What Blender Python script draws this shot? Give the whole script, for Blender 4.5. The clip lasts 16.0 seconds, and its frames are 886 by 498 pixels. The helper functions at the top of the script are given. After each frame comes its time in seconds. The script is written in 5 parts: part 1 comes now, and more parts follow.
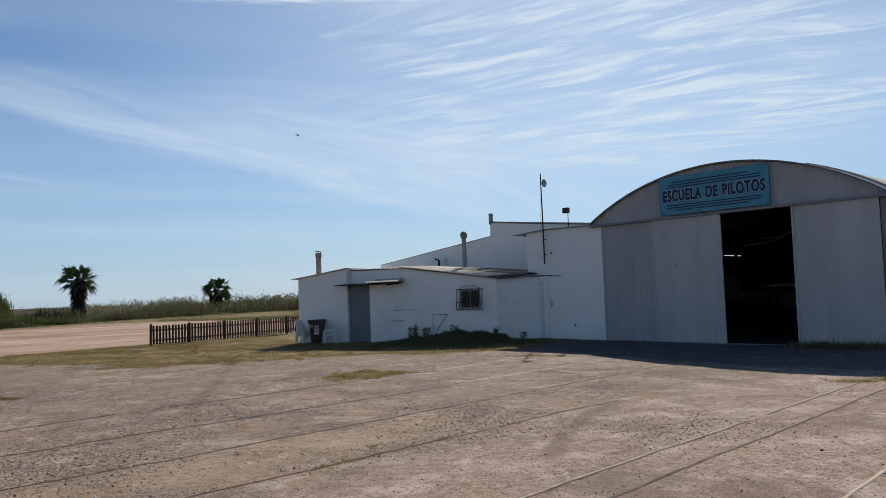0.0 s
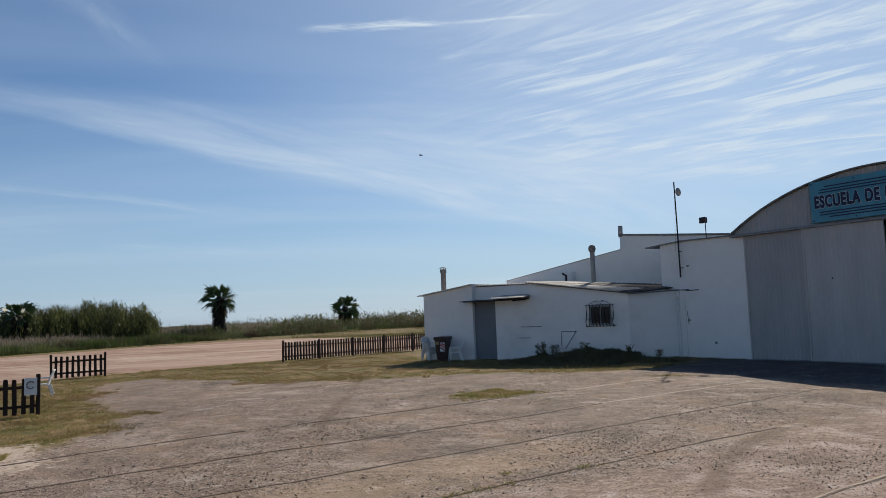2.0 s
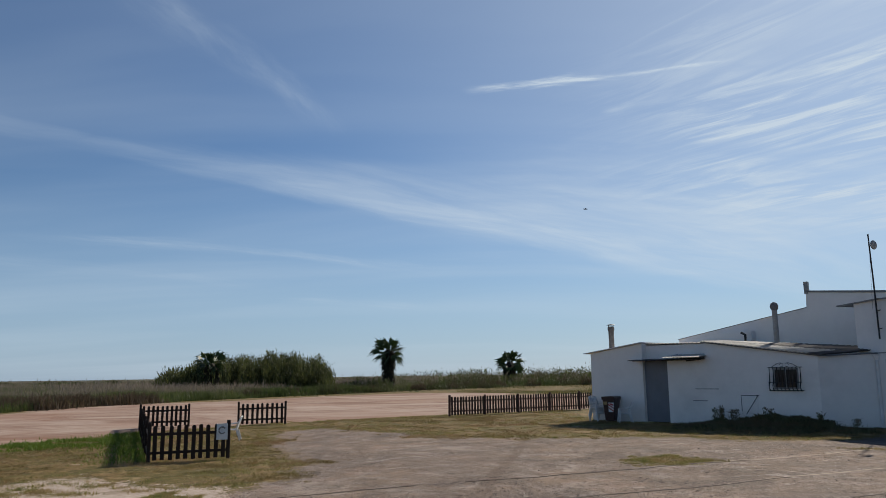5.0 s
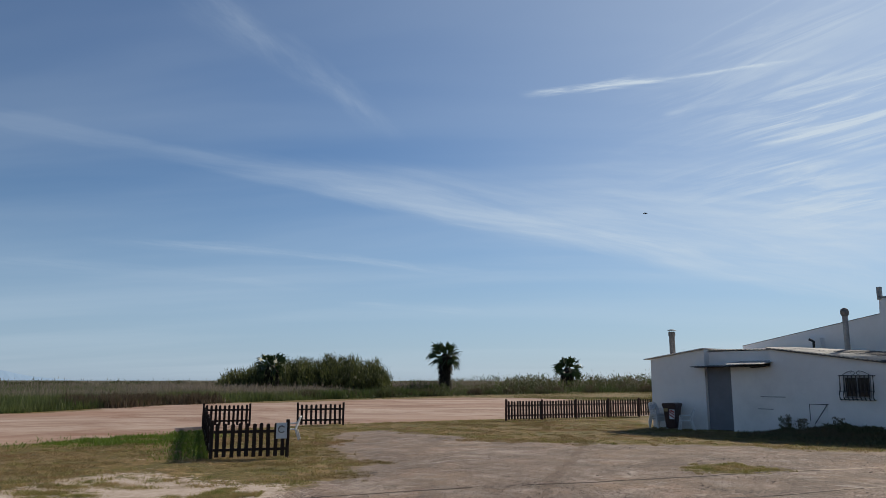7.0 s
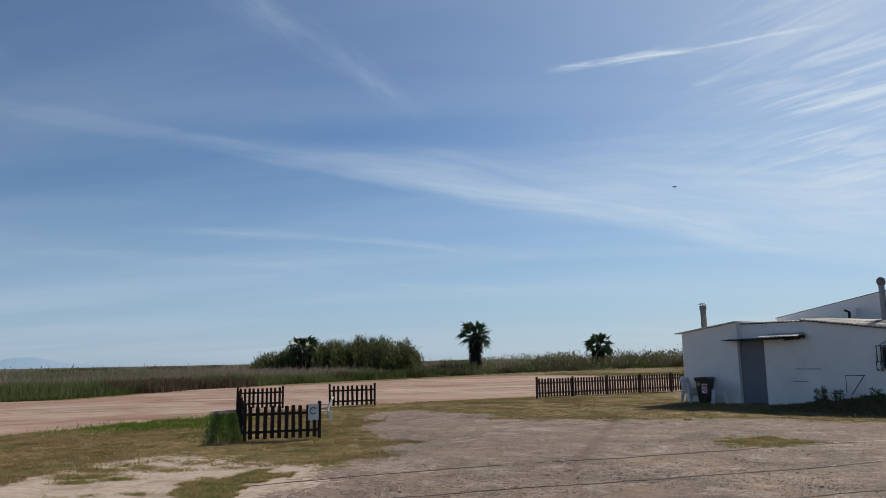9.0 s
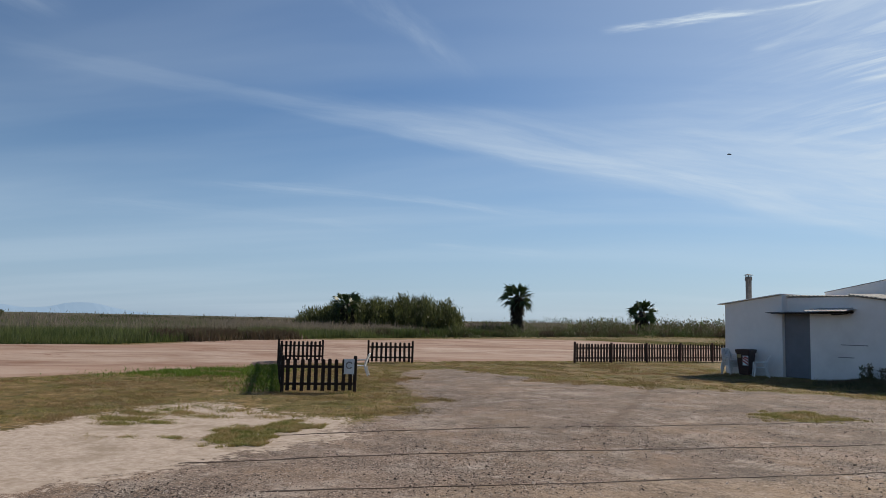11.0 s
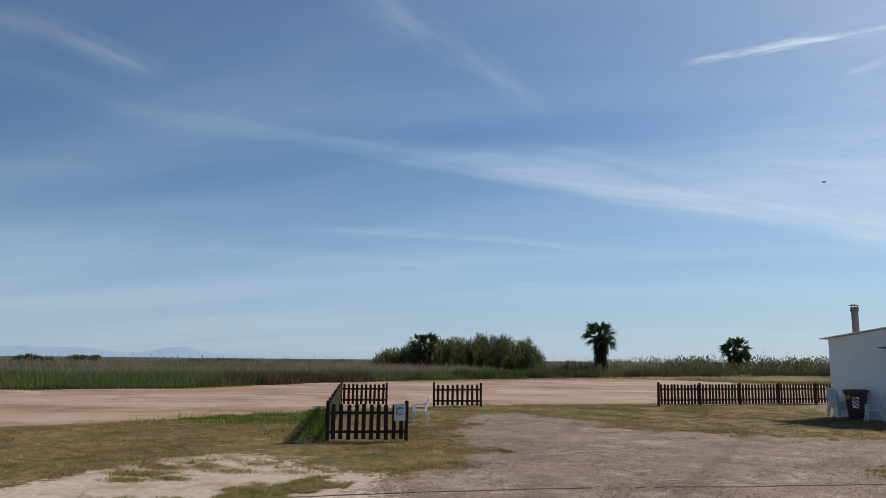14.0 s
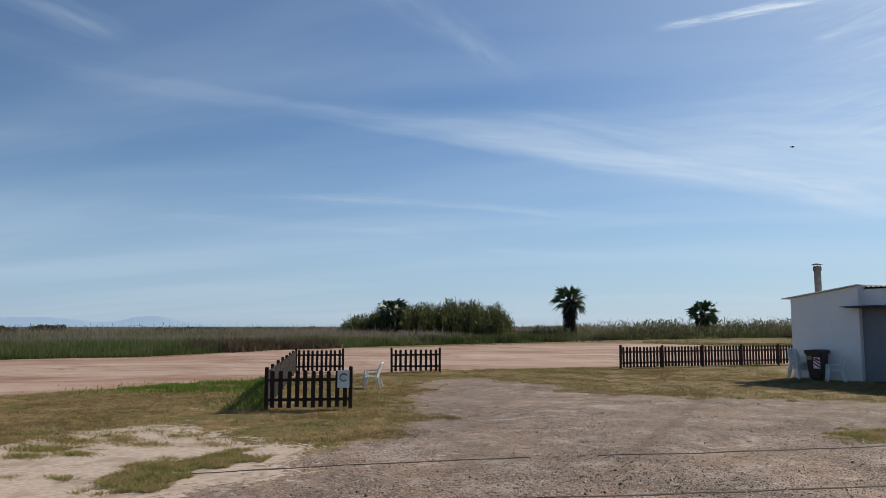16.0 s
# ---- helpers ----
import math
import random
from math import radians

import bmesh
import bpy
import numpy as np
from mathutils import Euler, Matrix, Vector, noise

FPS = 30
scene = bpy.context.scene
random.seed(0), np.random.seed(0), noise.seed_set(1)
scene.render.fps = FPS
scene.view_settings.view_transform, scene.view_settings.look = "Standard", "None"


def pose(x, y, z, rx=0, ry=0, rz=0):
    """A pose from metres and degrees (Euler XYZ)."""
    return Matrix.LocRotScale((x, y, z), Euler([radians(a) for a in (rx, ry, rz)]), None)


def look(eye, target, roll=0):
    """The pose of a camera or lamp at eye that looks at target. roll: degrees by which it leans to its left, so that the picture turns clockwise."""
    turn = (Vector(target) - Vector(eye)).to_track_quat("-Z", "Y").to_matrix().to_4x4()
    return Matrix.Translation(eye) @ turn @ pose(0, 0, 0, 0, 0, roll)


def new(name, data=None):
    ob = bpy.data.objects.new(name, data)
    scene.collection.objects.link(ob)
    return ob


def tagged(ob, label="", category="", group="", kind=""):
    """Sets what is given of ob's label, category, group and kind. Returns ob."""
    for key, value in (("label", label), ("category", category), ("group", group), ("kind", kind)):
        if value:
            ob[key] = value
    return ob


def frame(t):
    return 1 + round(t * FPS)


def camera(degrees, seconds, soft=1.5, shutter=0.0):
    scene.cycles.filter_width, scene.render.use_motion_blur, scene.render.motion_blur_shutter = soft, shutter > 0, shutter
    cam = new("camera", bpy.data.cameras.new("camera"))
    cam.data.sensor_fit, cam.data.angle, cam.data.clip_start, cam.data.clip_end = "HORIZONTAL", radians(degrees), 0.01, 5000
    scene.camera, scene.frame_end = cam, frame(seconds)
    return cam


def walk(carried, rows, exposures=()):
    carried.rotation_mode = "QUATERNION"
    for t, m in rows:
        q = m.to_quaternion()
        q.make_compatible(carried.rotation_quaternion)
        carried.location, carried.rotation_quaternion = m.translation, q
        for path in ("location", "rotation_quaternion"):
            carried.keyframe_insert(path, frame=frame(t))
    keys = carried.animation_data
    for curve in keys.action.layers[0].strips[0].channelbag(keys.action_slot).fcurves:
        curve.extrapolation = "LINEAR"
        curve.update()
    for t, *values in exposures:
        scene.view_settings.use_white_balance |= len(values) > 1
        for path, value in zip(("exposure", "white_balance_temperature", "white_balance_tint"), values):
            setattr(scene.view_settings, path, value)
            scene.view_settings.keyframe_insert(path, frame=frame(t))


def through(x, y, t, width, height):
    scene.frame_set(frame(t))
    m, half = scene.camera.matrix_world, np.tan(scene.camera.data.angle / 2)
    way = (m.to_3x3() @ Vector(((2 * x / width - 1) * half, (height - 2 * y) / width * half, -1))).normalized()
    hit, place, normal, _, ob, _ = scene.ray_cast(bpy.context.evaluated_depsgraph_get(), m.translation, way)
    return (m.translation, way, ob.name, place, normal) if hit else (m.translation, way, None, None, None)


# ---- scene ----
cam = camera(60.9, 16.0, soft=0.65)
PATH = [
    (0, (0.545, -1.503, 1.879), (0.587, 0.493, 1.998), -2.0),
    (0.5, (0.518, -1.211, 1.815), (0.505, 0.785, 1.943), -2.0),
    (1, (0.428, -0.999, 1.851), (0.342, 0.995, 1.989), -2.1),
    (1.5, (0.411, -0.845, 1.859), (0.231, 1.141, 2.013), -2.2),
    (2, (0.42, -0.83, 1.852), (0.139, 1.143, 2.028), -2.2),
    (2.5, (0.397, -0.802, 1.854), (0.015, 1.152, 2.05), -2.0),
    (3, (0.402, -0.851, 1.858), (-0.068, 1.081, 2.074), -1.8),
    (3.5, (0.382, -0.886, 1.878), (-0.155, 1.026, 2.117), -1.6),
    (4, (0.385, -0.859, 1.876), (-0.208, 1.032, 2.148), -1.4),
    (4.5, (0.383, -0.919, 1.912), (-0.258, 0.949, 2.224), -1.1),
    (7, (0.372, -0.881, 1.842), (-0.457, 0.906, 2.186), 0.1),
    (7.5, (0.382, -0.906, 1.86), (-0.458, 0.879, 2.19), -0.3),
    (8, (0.389, -0.935, 1.87), (-0.462, 0.847, 2.189), -0.7),
    (8.5, (0.386, -0.843, 1.85), (-0.487, 0.93, 2.159), -1.0),
    (9, (0.405, -0.798, 1.835), (-0.495, 0.964, 2.127), -1.1),
    (9.5, (0.452, -0.861, 1.863), (-0.48, 0.89, 2.12), -0.8),
    (10, (0.548, -0.853, 1.824), (-0.421, 0.884, 2.032), 0.1),
    (12.5, (0.503, 0.358, 1.849), (-0.556, 2.043, 2.051), 1.1),
    (13, (0.344, 0.876, 1.828), (-0.763, 2.521, 2.088), 0.9),
    (13.5, (0.234, 1.137, 1.812), (-0.926, 2.74, 2.102), 0.7),
    (14, (0.163, 1.273, 1.835), (-1.025, 2.855, 2.126), 0.6),
    (14.5, (0.111, 1.617, 1.787), (-1.082, 3.2, 2.056), 0.1),
    (15, (0.139, 1.904, 1.786), (-1.039, 3.501, 2.028), -0.1),
    (15.5, (0.084, 2.218, 1.786), (-1.075, 3.833, 2.01), -0.2),
    (16, (0.063, 2.533, 1.762), (-1.074, 4.165, 1.966), -0.0),
]
EXPOSURES = [(0.0, 0.14), (3.0, 0.02), (4.5, -0.04), (7.0, -0.05), (10.0, 0.04), (13.0, 0.05), (16.0, 0.15)]
walk(cam, [(t, look(eye, target, roll)) for t, eye, target, roll in PATH], EXPOSURES)

# ---- world, sun and exposure ----
SUN_AZ, SUN_EL = 0.23, radians(34.5)          # bearing from +y towards +x, height


def make_world():
    world = bpy.data.worlds.new("sky_world")
    scene.world = world
    world.use_nodes = True
    nt = world.node_tree
    nt.nodes.clear()
    N, L = nt.nodes.new, nt.links.new

    def math_(op, a, b=None, c=None, clamp=False):
        n = N("ShaderNodeMath")
        n.operation, n.use_clamp = op, clamp
        for i, v in enumerate((a, b, c)):
            if v is None:
                continue
            if isinstance(v, (int, float)):
                n.inputs[i].default_value = v
            else:
                L(v, n.inputs[i])
        return n.outputs[0]

    def vec(op, a, b):
        n = N("ShaderNodeVectorMath")
        n.operation = op
        for i, v in enumerate((a, b)):
            if isinstance(v, (tuple, list)):
                n.inputs[i].default_value = v
            elif v is not None:
                L(v, n.inputs[i])
        return n.outputs["Value"] if op in ("DOT_PRODUCT", "LENGTH", "DISTANCE") else n.outputs[0]

    def smooth(v, lo, hi, a=0.0, b=1.0):
        n = N("ShaderNodeMapRange")
        n.interpolation_type = "SMOOTHSTEP"
        L(v, n.inputs["Value"])
        for k, x in (("From Min", lo), ("From Max", hi), ("To Min", a), ("To Max", b)):
            n.inputs[k].default_value = x
        return n.outputs[0]

    def noise_(co, scale, detail=4, rough=0.55, dist=0.0):
        n = N("ShaderNodeTexNoise")
        n.inputs["Scale"].default_value, n.inputs["Detail"].default_value = scale, detail
        n.inputs["Roughness"].default_value, n.inputs["Distortion"].default_value = rough, dist
        L(co, n.inputs["Vector"])
        return n.outputs["Fac"]

    sky = N("ShaderNodeTexSky")
    sky.sky_type, sky.sun_disc = "NISHITA", False
    sky.sun_elevation, sky.sun_rotation = SUN_EL, SUN_AZ
    sky.air_density, sky.dust_density, sky.ozone_density = SKY_AIR, SKY_DUST, 2.0

    co = N("ShaderNodeTexCoord").outputs["Generated"]
    xyz = N("ShaderNodeSeparateXYZ")
    L(co, xyz.inputs[0])
    low = math_("ADD", math_("MAXIMUM", xyz.outputs[2], 0.0), 0.12)
    flat = N("ShaderNodeCombineXYZ")                     # the cloud sheet, seen from below
    L(math_("DIVIDE", xyz.outputs[0], low), flat.inputs[0])
    L(math_("DIVIDE", xyz.outputs[1], low), flat.inputs[1])
    sheet = flat.outputs[0]
    warp = vec("ADD", sheet, vec("MULTIPLY", vec("SUBTRACT", colour_noise(N, L, sheet, 1.3), (0.5, 0.5, 0.5)), (0.16, 0.16, 0.0)))

    def turned(angle, sx, sy):
        m = N("ShaderNodeMapping")
        m.inputs["Rotation"].default_value = (0, 0, -angle)
        L(warp, m.inputs["Vector"])
        return vec("MULTIPLY", m.outputs[0], (sx, sy, 1.0))

    def streak(a, b, width, soft, grain):
        """A long cloud from a to b on the sheet, frayed along its edges."""
        a, b = Vector((*a, 0)), Vector((*b, 0))
        d = (b - a).normalized()
        nrm = Vector((-d.y, d.x, 0))
        rel = vec("SUBTRACT", warp, tuple(a))
        along = math_("DIVIDE", vec("DOT_PRODUCT", rel, tuple(d)), (b - a).length)
        across = math_("ABSOLUTE", vec("DOT_PRODUCT", rel, tuple(nrm)))
        core = smooth(math_("ADD", across, math_("MULTIPLY", math_("SUBTRACT", noise_(turned(math.atan2(d.y, d.x), 1.2, 5.0), grain, 5), 0.5), width * 2.4)), width, width * soft, 0.0, 1.0)
        ends = math_("MULTIPLY", smooth(along, -0.12, 0.25), smooth(along, 0.75, 1.12, 1.0, 0.0))
        wisps = smooth(noise_(turned(math.atan2(d.y, d.x) + 0.25, 1.0, 4.0), grain * 2.2, 7, 0.65), 0.25, 0.72, 0.25, 1.0)
        return math_("MULTIPLY", math_("MULTIPLY", core, ends), wisps)

    total = None
    for a, b, width, soft, grain, amount in STREAKS:
        s = math_("MULTIPLY", streak(a, b, width, soft, grain), amount)
        total = s if total is None else math_("ADD", total, s)
    # the long band: a crisp lower edge that bends over the sheet, fraying into a veil behind it
    sx = N("ShaderNodeSeparateXYZ")
    L(warp, sx.inputs[0])
    wx, wy = sx.outputs[0], sx.outputs[1]
    edge = math_("ADD", math_("MULTIPLY", math_("MULTIPLY_ADD", wy, 0.08, 0.16), wy), -2.29)
    back = math_("SUBTRACT", wx, edge)
    back = math_("ADD", back, math_("MULTIPLY", math_("SUBTRACT", noise_(turned(1.12, 0.7, 2.6), 1.5, 6, 0.6), 0.5), 0.34))
    broad = math_("MAXIMUM", math_("MULTIPLY_ADD", wy, 0.62, -0.92), 0.10)
    band = math_("MULTIPLY", smooth(back, -0.07, 0.20), smooth(math_("DIVIDE", back, broad), 0.10, 1.35, 1.0, 0.0))
    band = math_("MULTIPLY", band, math_("MULTIPLY", smooth(wy, 0.6, 2.3, 0.22, 1.0), smooth(wy, 3.3, 5.2, 1.0, 0.35)))
    band = math_("MULTIPLY", band, smooth(noise_(turned(0.92, 0.45, 2.4), 1.9, 8, 0.66, 0.5), 0.30, 0.70, 0.30, 1.0))
    total = math_("ADD", total, math_("MULTIPLY", band, BAND_AMOUNT))
    # fine cirrus towards the sun's side, and a thin veil over all
    fine = smooth(noise_(turned(CIRRUS_TURN, 0.62, 2.9), 2.7, 8, 0.66, 1.1), 0.40, 0.68)
    tufted = smooth(noise_(turned(CIRRUS_TURN + 0.2, 0.8, 1.4), 2.2, 4, 0.5), 0.34, 0.60, 0.22, 1.0)
    fine = math_("MULTIPLY", fine, tufted)
    place = N("ShaderNodeVectorMath")
    place.operation = "DISTANCE"
    L(sheet, place.inputs[0])
    place.inputs[1].default_value = (*CIRRUS_AT, 0.0)
    near = smooth(place.outputs["Value"], CIRRUS_R[0], CIRRUS_R[1], 1.0, 0.0)
    total = math_("ADD", total, math_("MULTIPLY", math_("MULTIPLY", fine, near), CIRRUS_AMOUNT))
    total = math_("ADD", total, math_("MULTIPLY", smooth(place.outputs["Value"], 0.4, 2.3, 1.0, 0.0), 0.31))
    veil = smooth(noise_(turned(0.35, 0.25, 1.1), 0.9, 5, 0.5, 0.3), 0.38, 0.8)
    veil = math_("MULTIPLY", veil, smooth(xyz.outputs[2], 0.42, 0.7, 1.0, 0.0))
    total = math_("ADD", total, math_("MULTIPLY", veil, 0.26))
    haze = smooth(xyz.outputs[2], 0.0, 0.26, HAZE, 0.0)
    total = math_("MINIMUM", total, 0.9)
    total = math_("MULTIPLY", total, smooth(xyz.outputs[2], -0.02, 0.0))
    mix = N("ShaderNodeMix")
    mix.data_type = "RGBA"
    L(total, mix.inputs["Factor"])
    tint = N("ShaderNodeMix")
    tint.data_type, tint.blend_type = "RGBA", "MULTIPLY"
    tint.inputs["Factor"].default_value = 1.0
    L(sky.outputs[0], tint.inputs[6])
    tint.inputs[7].default_value = SKY_TINT
    hazy = N("ShaderNodeMix")
    hazy.data_type = "RGBA"
    L(haze, hazy.inputs["Factor"])
    L(tint.outputs[2], hazy.inputs[6])
    hazy.inputs[7].default_value = HAZE_TONE
    L(hazy.outputs[2], mix.inputs[6])
    mix.inputs[7].default_value = CLOUD
    bg = N("ShaderNodeBackground")
    bg.inputs["Strength"].default_value = SKY_STRENGTH
    L(mix.outputs[2], bg.inputs["Color"])
    out = N("ShaderNodeOutputWorld")
    L(bg.outputs[0], out.inputs[0])


def colour_noise(N, L, co, scale):
    n = N("ShaderNodeTexNoise")
    n.inputs["Scale"].default_value, n.inputs["Detail"].default_value = scale, 3
    L(co, n.inputs["Vector"])
    return n.outputs["Color"]


SKY_AIR, SKY_DUST, SKY_STRENGTH, HAZE = 1.0, 0.30, 0.068, 0.62
SKY_TINT = (0.735, 0.905, 1.095, 1.0)
HAZE_TONE = (5.25, 7.25, 10.1, 1.0)
CLOUD = (8.9, 10.3, 11.6, 1.0)
CIRRUS_TURN, CIRRUS_AT, CIRRUS_R, CIRRUS_AMOUNT = -0.42, (0.85, 2.40), (0.55, 1.40), 0.80
BAND_AMOUNT = 0.46
STREAKS = [
    ((-0.59, 1.828), (-0.23, 1.856), 0.036, -0.5, 6.0, 0.95),
    ((-0.42, 1.842), (0.03, 1.874), 0.016, -0.5, 5.0, 0.9),
    ((-1.08, 0.95), (-1.03, 1.90), 0.095, -0.9, 2.4, 0.22),
    ((-2.60, 2.25), (-1.36, 3.60), 0.12, -0.6, 1.6, 0.30),
    ((-3.30, 2.10), (-2.40, 3.40), 0.22, -0.5, 1.4, 0.12),
    ((-2.40, 3.80), (-1.80, 4.40), 0.16, -0.5, 1.4, 0.22),
    ((-1.00, 2.80), (0.60, 3.40), 1.05, -0.9, 0.9, 0.42),
    ((-1.78, 0.60), (-1.74, 1.05), 0.10, -0.6, 1.6, 0.18),
    ((-0.28, 2.09), (-0.13, 2.03), 0.045, -0.6, 3.0, 0.38),
    ((-0.06, 2.42), (0.22, 2.32), 0.045, -0.6, 3.0, 0.42),
]
make_world()
sun = new("sun", bpy.data.lights.new("sun", "SUN"))
sun.data.energy, sun.data.angle, sun.data.color = 5.0, radians(0.55), (1.0, 0.91, 0.78)
sun.matrix_world = look((math.sin(SUN_AZ) * math.cos(SUN_EL) * 200, math.cos(SUN_AZ) * math.cos(SUN_EL) * 200, math.sin(SUN_EL) * 200), (0, 0, 0))


# ---- materials ----
class Mat:
    """A small node-material builder."""

    def __init__(self, name, rough=0.8, metal=0.0, spec=0.3):
        self.m = bpy.data.materials.new(name)
        self.m.use_nodes = True
        self.nt = self.m.node_tree
        self.b = self.nt.nodes["Principled BSDF"]
        self.b.inputs["Roughness"].default_value = rough
        self.b.inputs["Metallic"].default_value = metal
        self.b.inputs["Specular IOR Level"].default_value = spec
        self.co = self.nt.nodes.new("ShaderNodeTexCoord").outputs["Object"]

    def n(self, kind):
        return self.nt.nodes.new("ShaderNode" + kind)

    def link(self, a, b):
        self.nt.links.new(a, b)

    def noise(self, scale, detail=5, rough=0.6, stretch=None, dist=0.0, out="Fac", turn=0.0):
        n = self.n("TexNoise")
        n.inputs["Scale"].default_value, n.inputs["Detail"].default_value = scale, detail
        n.inputs["Roughness"].default_value, n.inputs["Distortion"].default_value = rough, dist
        co = self.co
        if stretch:
            mp = self.n("Mapping")
            mp.inputs["Scale"].default_value = stretch
            if turn:
                mr = self.n("Mapping")
                mr.inputs["Rotation"].default_value = (0, 0, -radians(turn))
                self.link(co, mr.inputs[0])
                co = mr.outputs[0]
            self.link(co, mp.inputs[0])
            co = mp.outputs[0]
        self.link(co, n.inputs["Vector"])
        return n.outputs[out]

    def ramp(self, v, lo, hi, a=0.0, b=1.0):
        n = self.n("MapRange")
        n.interpolation_type = "SMOOTHSTEP"
        self.link(v, n.inputs["Value"])
        for k, x in (("From Min", lo), ("From Max", hi), ("To Min", a), ("To Max", b)):
            n.inputs[k].default_value = x
        return n.outputs[0]

    def mix(self, f, a, b, mode="MIX"):
        n = self.n("Mix")
        n.data_type, n.blend_type = "RGBA", mode
        for sock, v in ((n.inputs[0], f), (n.inputs[6], a), (n.inputs[7], b)):
            if isinstance(v, (int, float)):
                sock.default_value = v
            elif isinstance(v, tuple):
                sock.default_value = (*v[:3], 1.0)
            else:
                self.link(v, sock)
        return n.outputs[2]

    def calc(self, op, a, b):
        n = self.n("Math")
        n.operation = op
        for i, v in enumerate((a, b)):
            if isinstance(v, (int, float)):
                n.inputs[i].default_value = v
            else:
                self.link(v, n.inputs[i])
        return n.outputs[0]

    def attr(self, name):
        n = self.n("Attribute")
        n.attribute_name = name
        return n.outputs["Fac"]

    def colour(self, c):
        if isinstance(c, tuple):
            self.b.inputs["Base Color"].default_value = (*c[:3], 1.0)
        else:
            self.link(c, self.b.inputs["Base Color"])
        return self

    def bump(self, v, strength, dist=0.01):
        n = self.n("Bump")
        n.inputs["Strength"].default_value, n.inputs["Distance"].default_value = strength, dist
        self.link(v, n.inputs["Height"])
        self.link(n.outputs[0], self.b.inputs["Normal"])
        return self

    def random(self):
        return self.n("ObjectInfo").outputs["Random"]

    def island(self):
        return self.n("NewGeometry").outputs["Random Per Island"]


def plain(name, base, var=0.25, scale=6.0, rough=0.7, metal=0.0, bump=0.15, stretch=None, dirt=None, spec=0.3):
    """A painted or natural surface with broad stains and fine grain."""
    m = Mat(name, rough, metal, spec)
    dark = tuple(c * (1 - var) for c in base)
    c = m.mix(m.ramp(m.noise(scale, 6, 0.65, stretch), 0.3, 0.7), dark, base)
    if dirt:
        c = m.mix(m.ramp(m.noise(scale * 0.23, 5, 0.7, stretch), 0.5, 0.78, 0, 0.7), c, dirt)
    m.colour(c).bump(m.noise(scale * 9, 4, 0.6, stretch), bump, 0.006)
    m.link(m.ramp(m.noise(scale * 0.7, 3), 0.2, 0.8, max(rough - 0.12, 0.05), min(rough + 0.12, 1)), m.b.inputs["Roughness"])
    return m.m


def leafy(name, a, b, dry=None, rough=0.6, through=0.35, patch=0.12, other=None):
    """Blades and leaves: each one its own shade, and light comes through."""
    m = Mat(name, rough, 0.0, 0.25)
    c = m.mix(m.island(), a, b)
    if dry:
        c = m.mix(m.ramp(m.noise(patch, 4, 0.65), 0.42, 0.60), c, dry)
    if other:
        c = m.mix(m.ramp(m.noise(patch * 2.6, 4, 0.65), 0.52, 0.66), c, other)
    m.colour(c)
    tr = m.n("BsdfTranslucent")
    m.link(c, tr.inputs[0])
    sh = m.n("MixShader")
    sh.inputs[0].default_value = through
    m.link(m.b.outputs[0], sh.inputs[1])
    m.link(tr.outputs[0], sh.inputs[2])
    m.link(sh.outputs[0], m.nt.nodes["Material Output"].inputs[0])
    return m.m


def reedy():
    """Reeds: green at the foot in uneven stands, grey-brown and mauve in their dry tops."""
    m = Mat("reed_dry", 0.7, 0.0, 0.25)
    top = m.mix(m.island(), (0.150, 0.125, 0.098), (0.275, 0.230, 0.185))
    top = m.mix(m.ramp(m.noise(0.06, 4, 0.65), 0.48, 0.64, 0, 0.6), top, (0.135, 0.130, 0.075))
    foot = m.mix(m.island(), (0.060, 0.080, 0.026), (0.130, 0.160, 0.052))
    xyz = m.n("SeparateXYZ")
    m.link(m.co, xyz.inputs[0])
    high = m.calc("ADD", xyz.outputs[2], m.calc("MULTIPLY", m.calc("SUBTRACT", m.noise(0.055, 5, 0.65, (1, 1, 0.2)), 0.5), -4.2))
    c = m.mix(m.ramp(high, 0.35, 1.10), foot, top)
    m.colour(c)
    tr = m.n("BsdfTranslucent")
    m.link(c, tr.inputs[0])
    sh = m.n("MixShader")
    sh.inputs[0].default_value = 0.4
    m.link(m.b.outputs[0], sh.inputs[1])
    m.link(tr.outputs[0], sh.inputs[2])
    m.link(sh.outputs[0], m.nt.nodes["Material Output"].inputs[0])
    return m.m


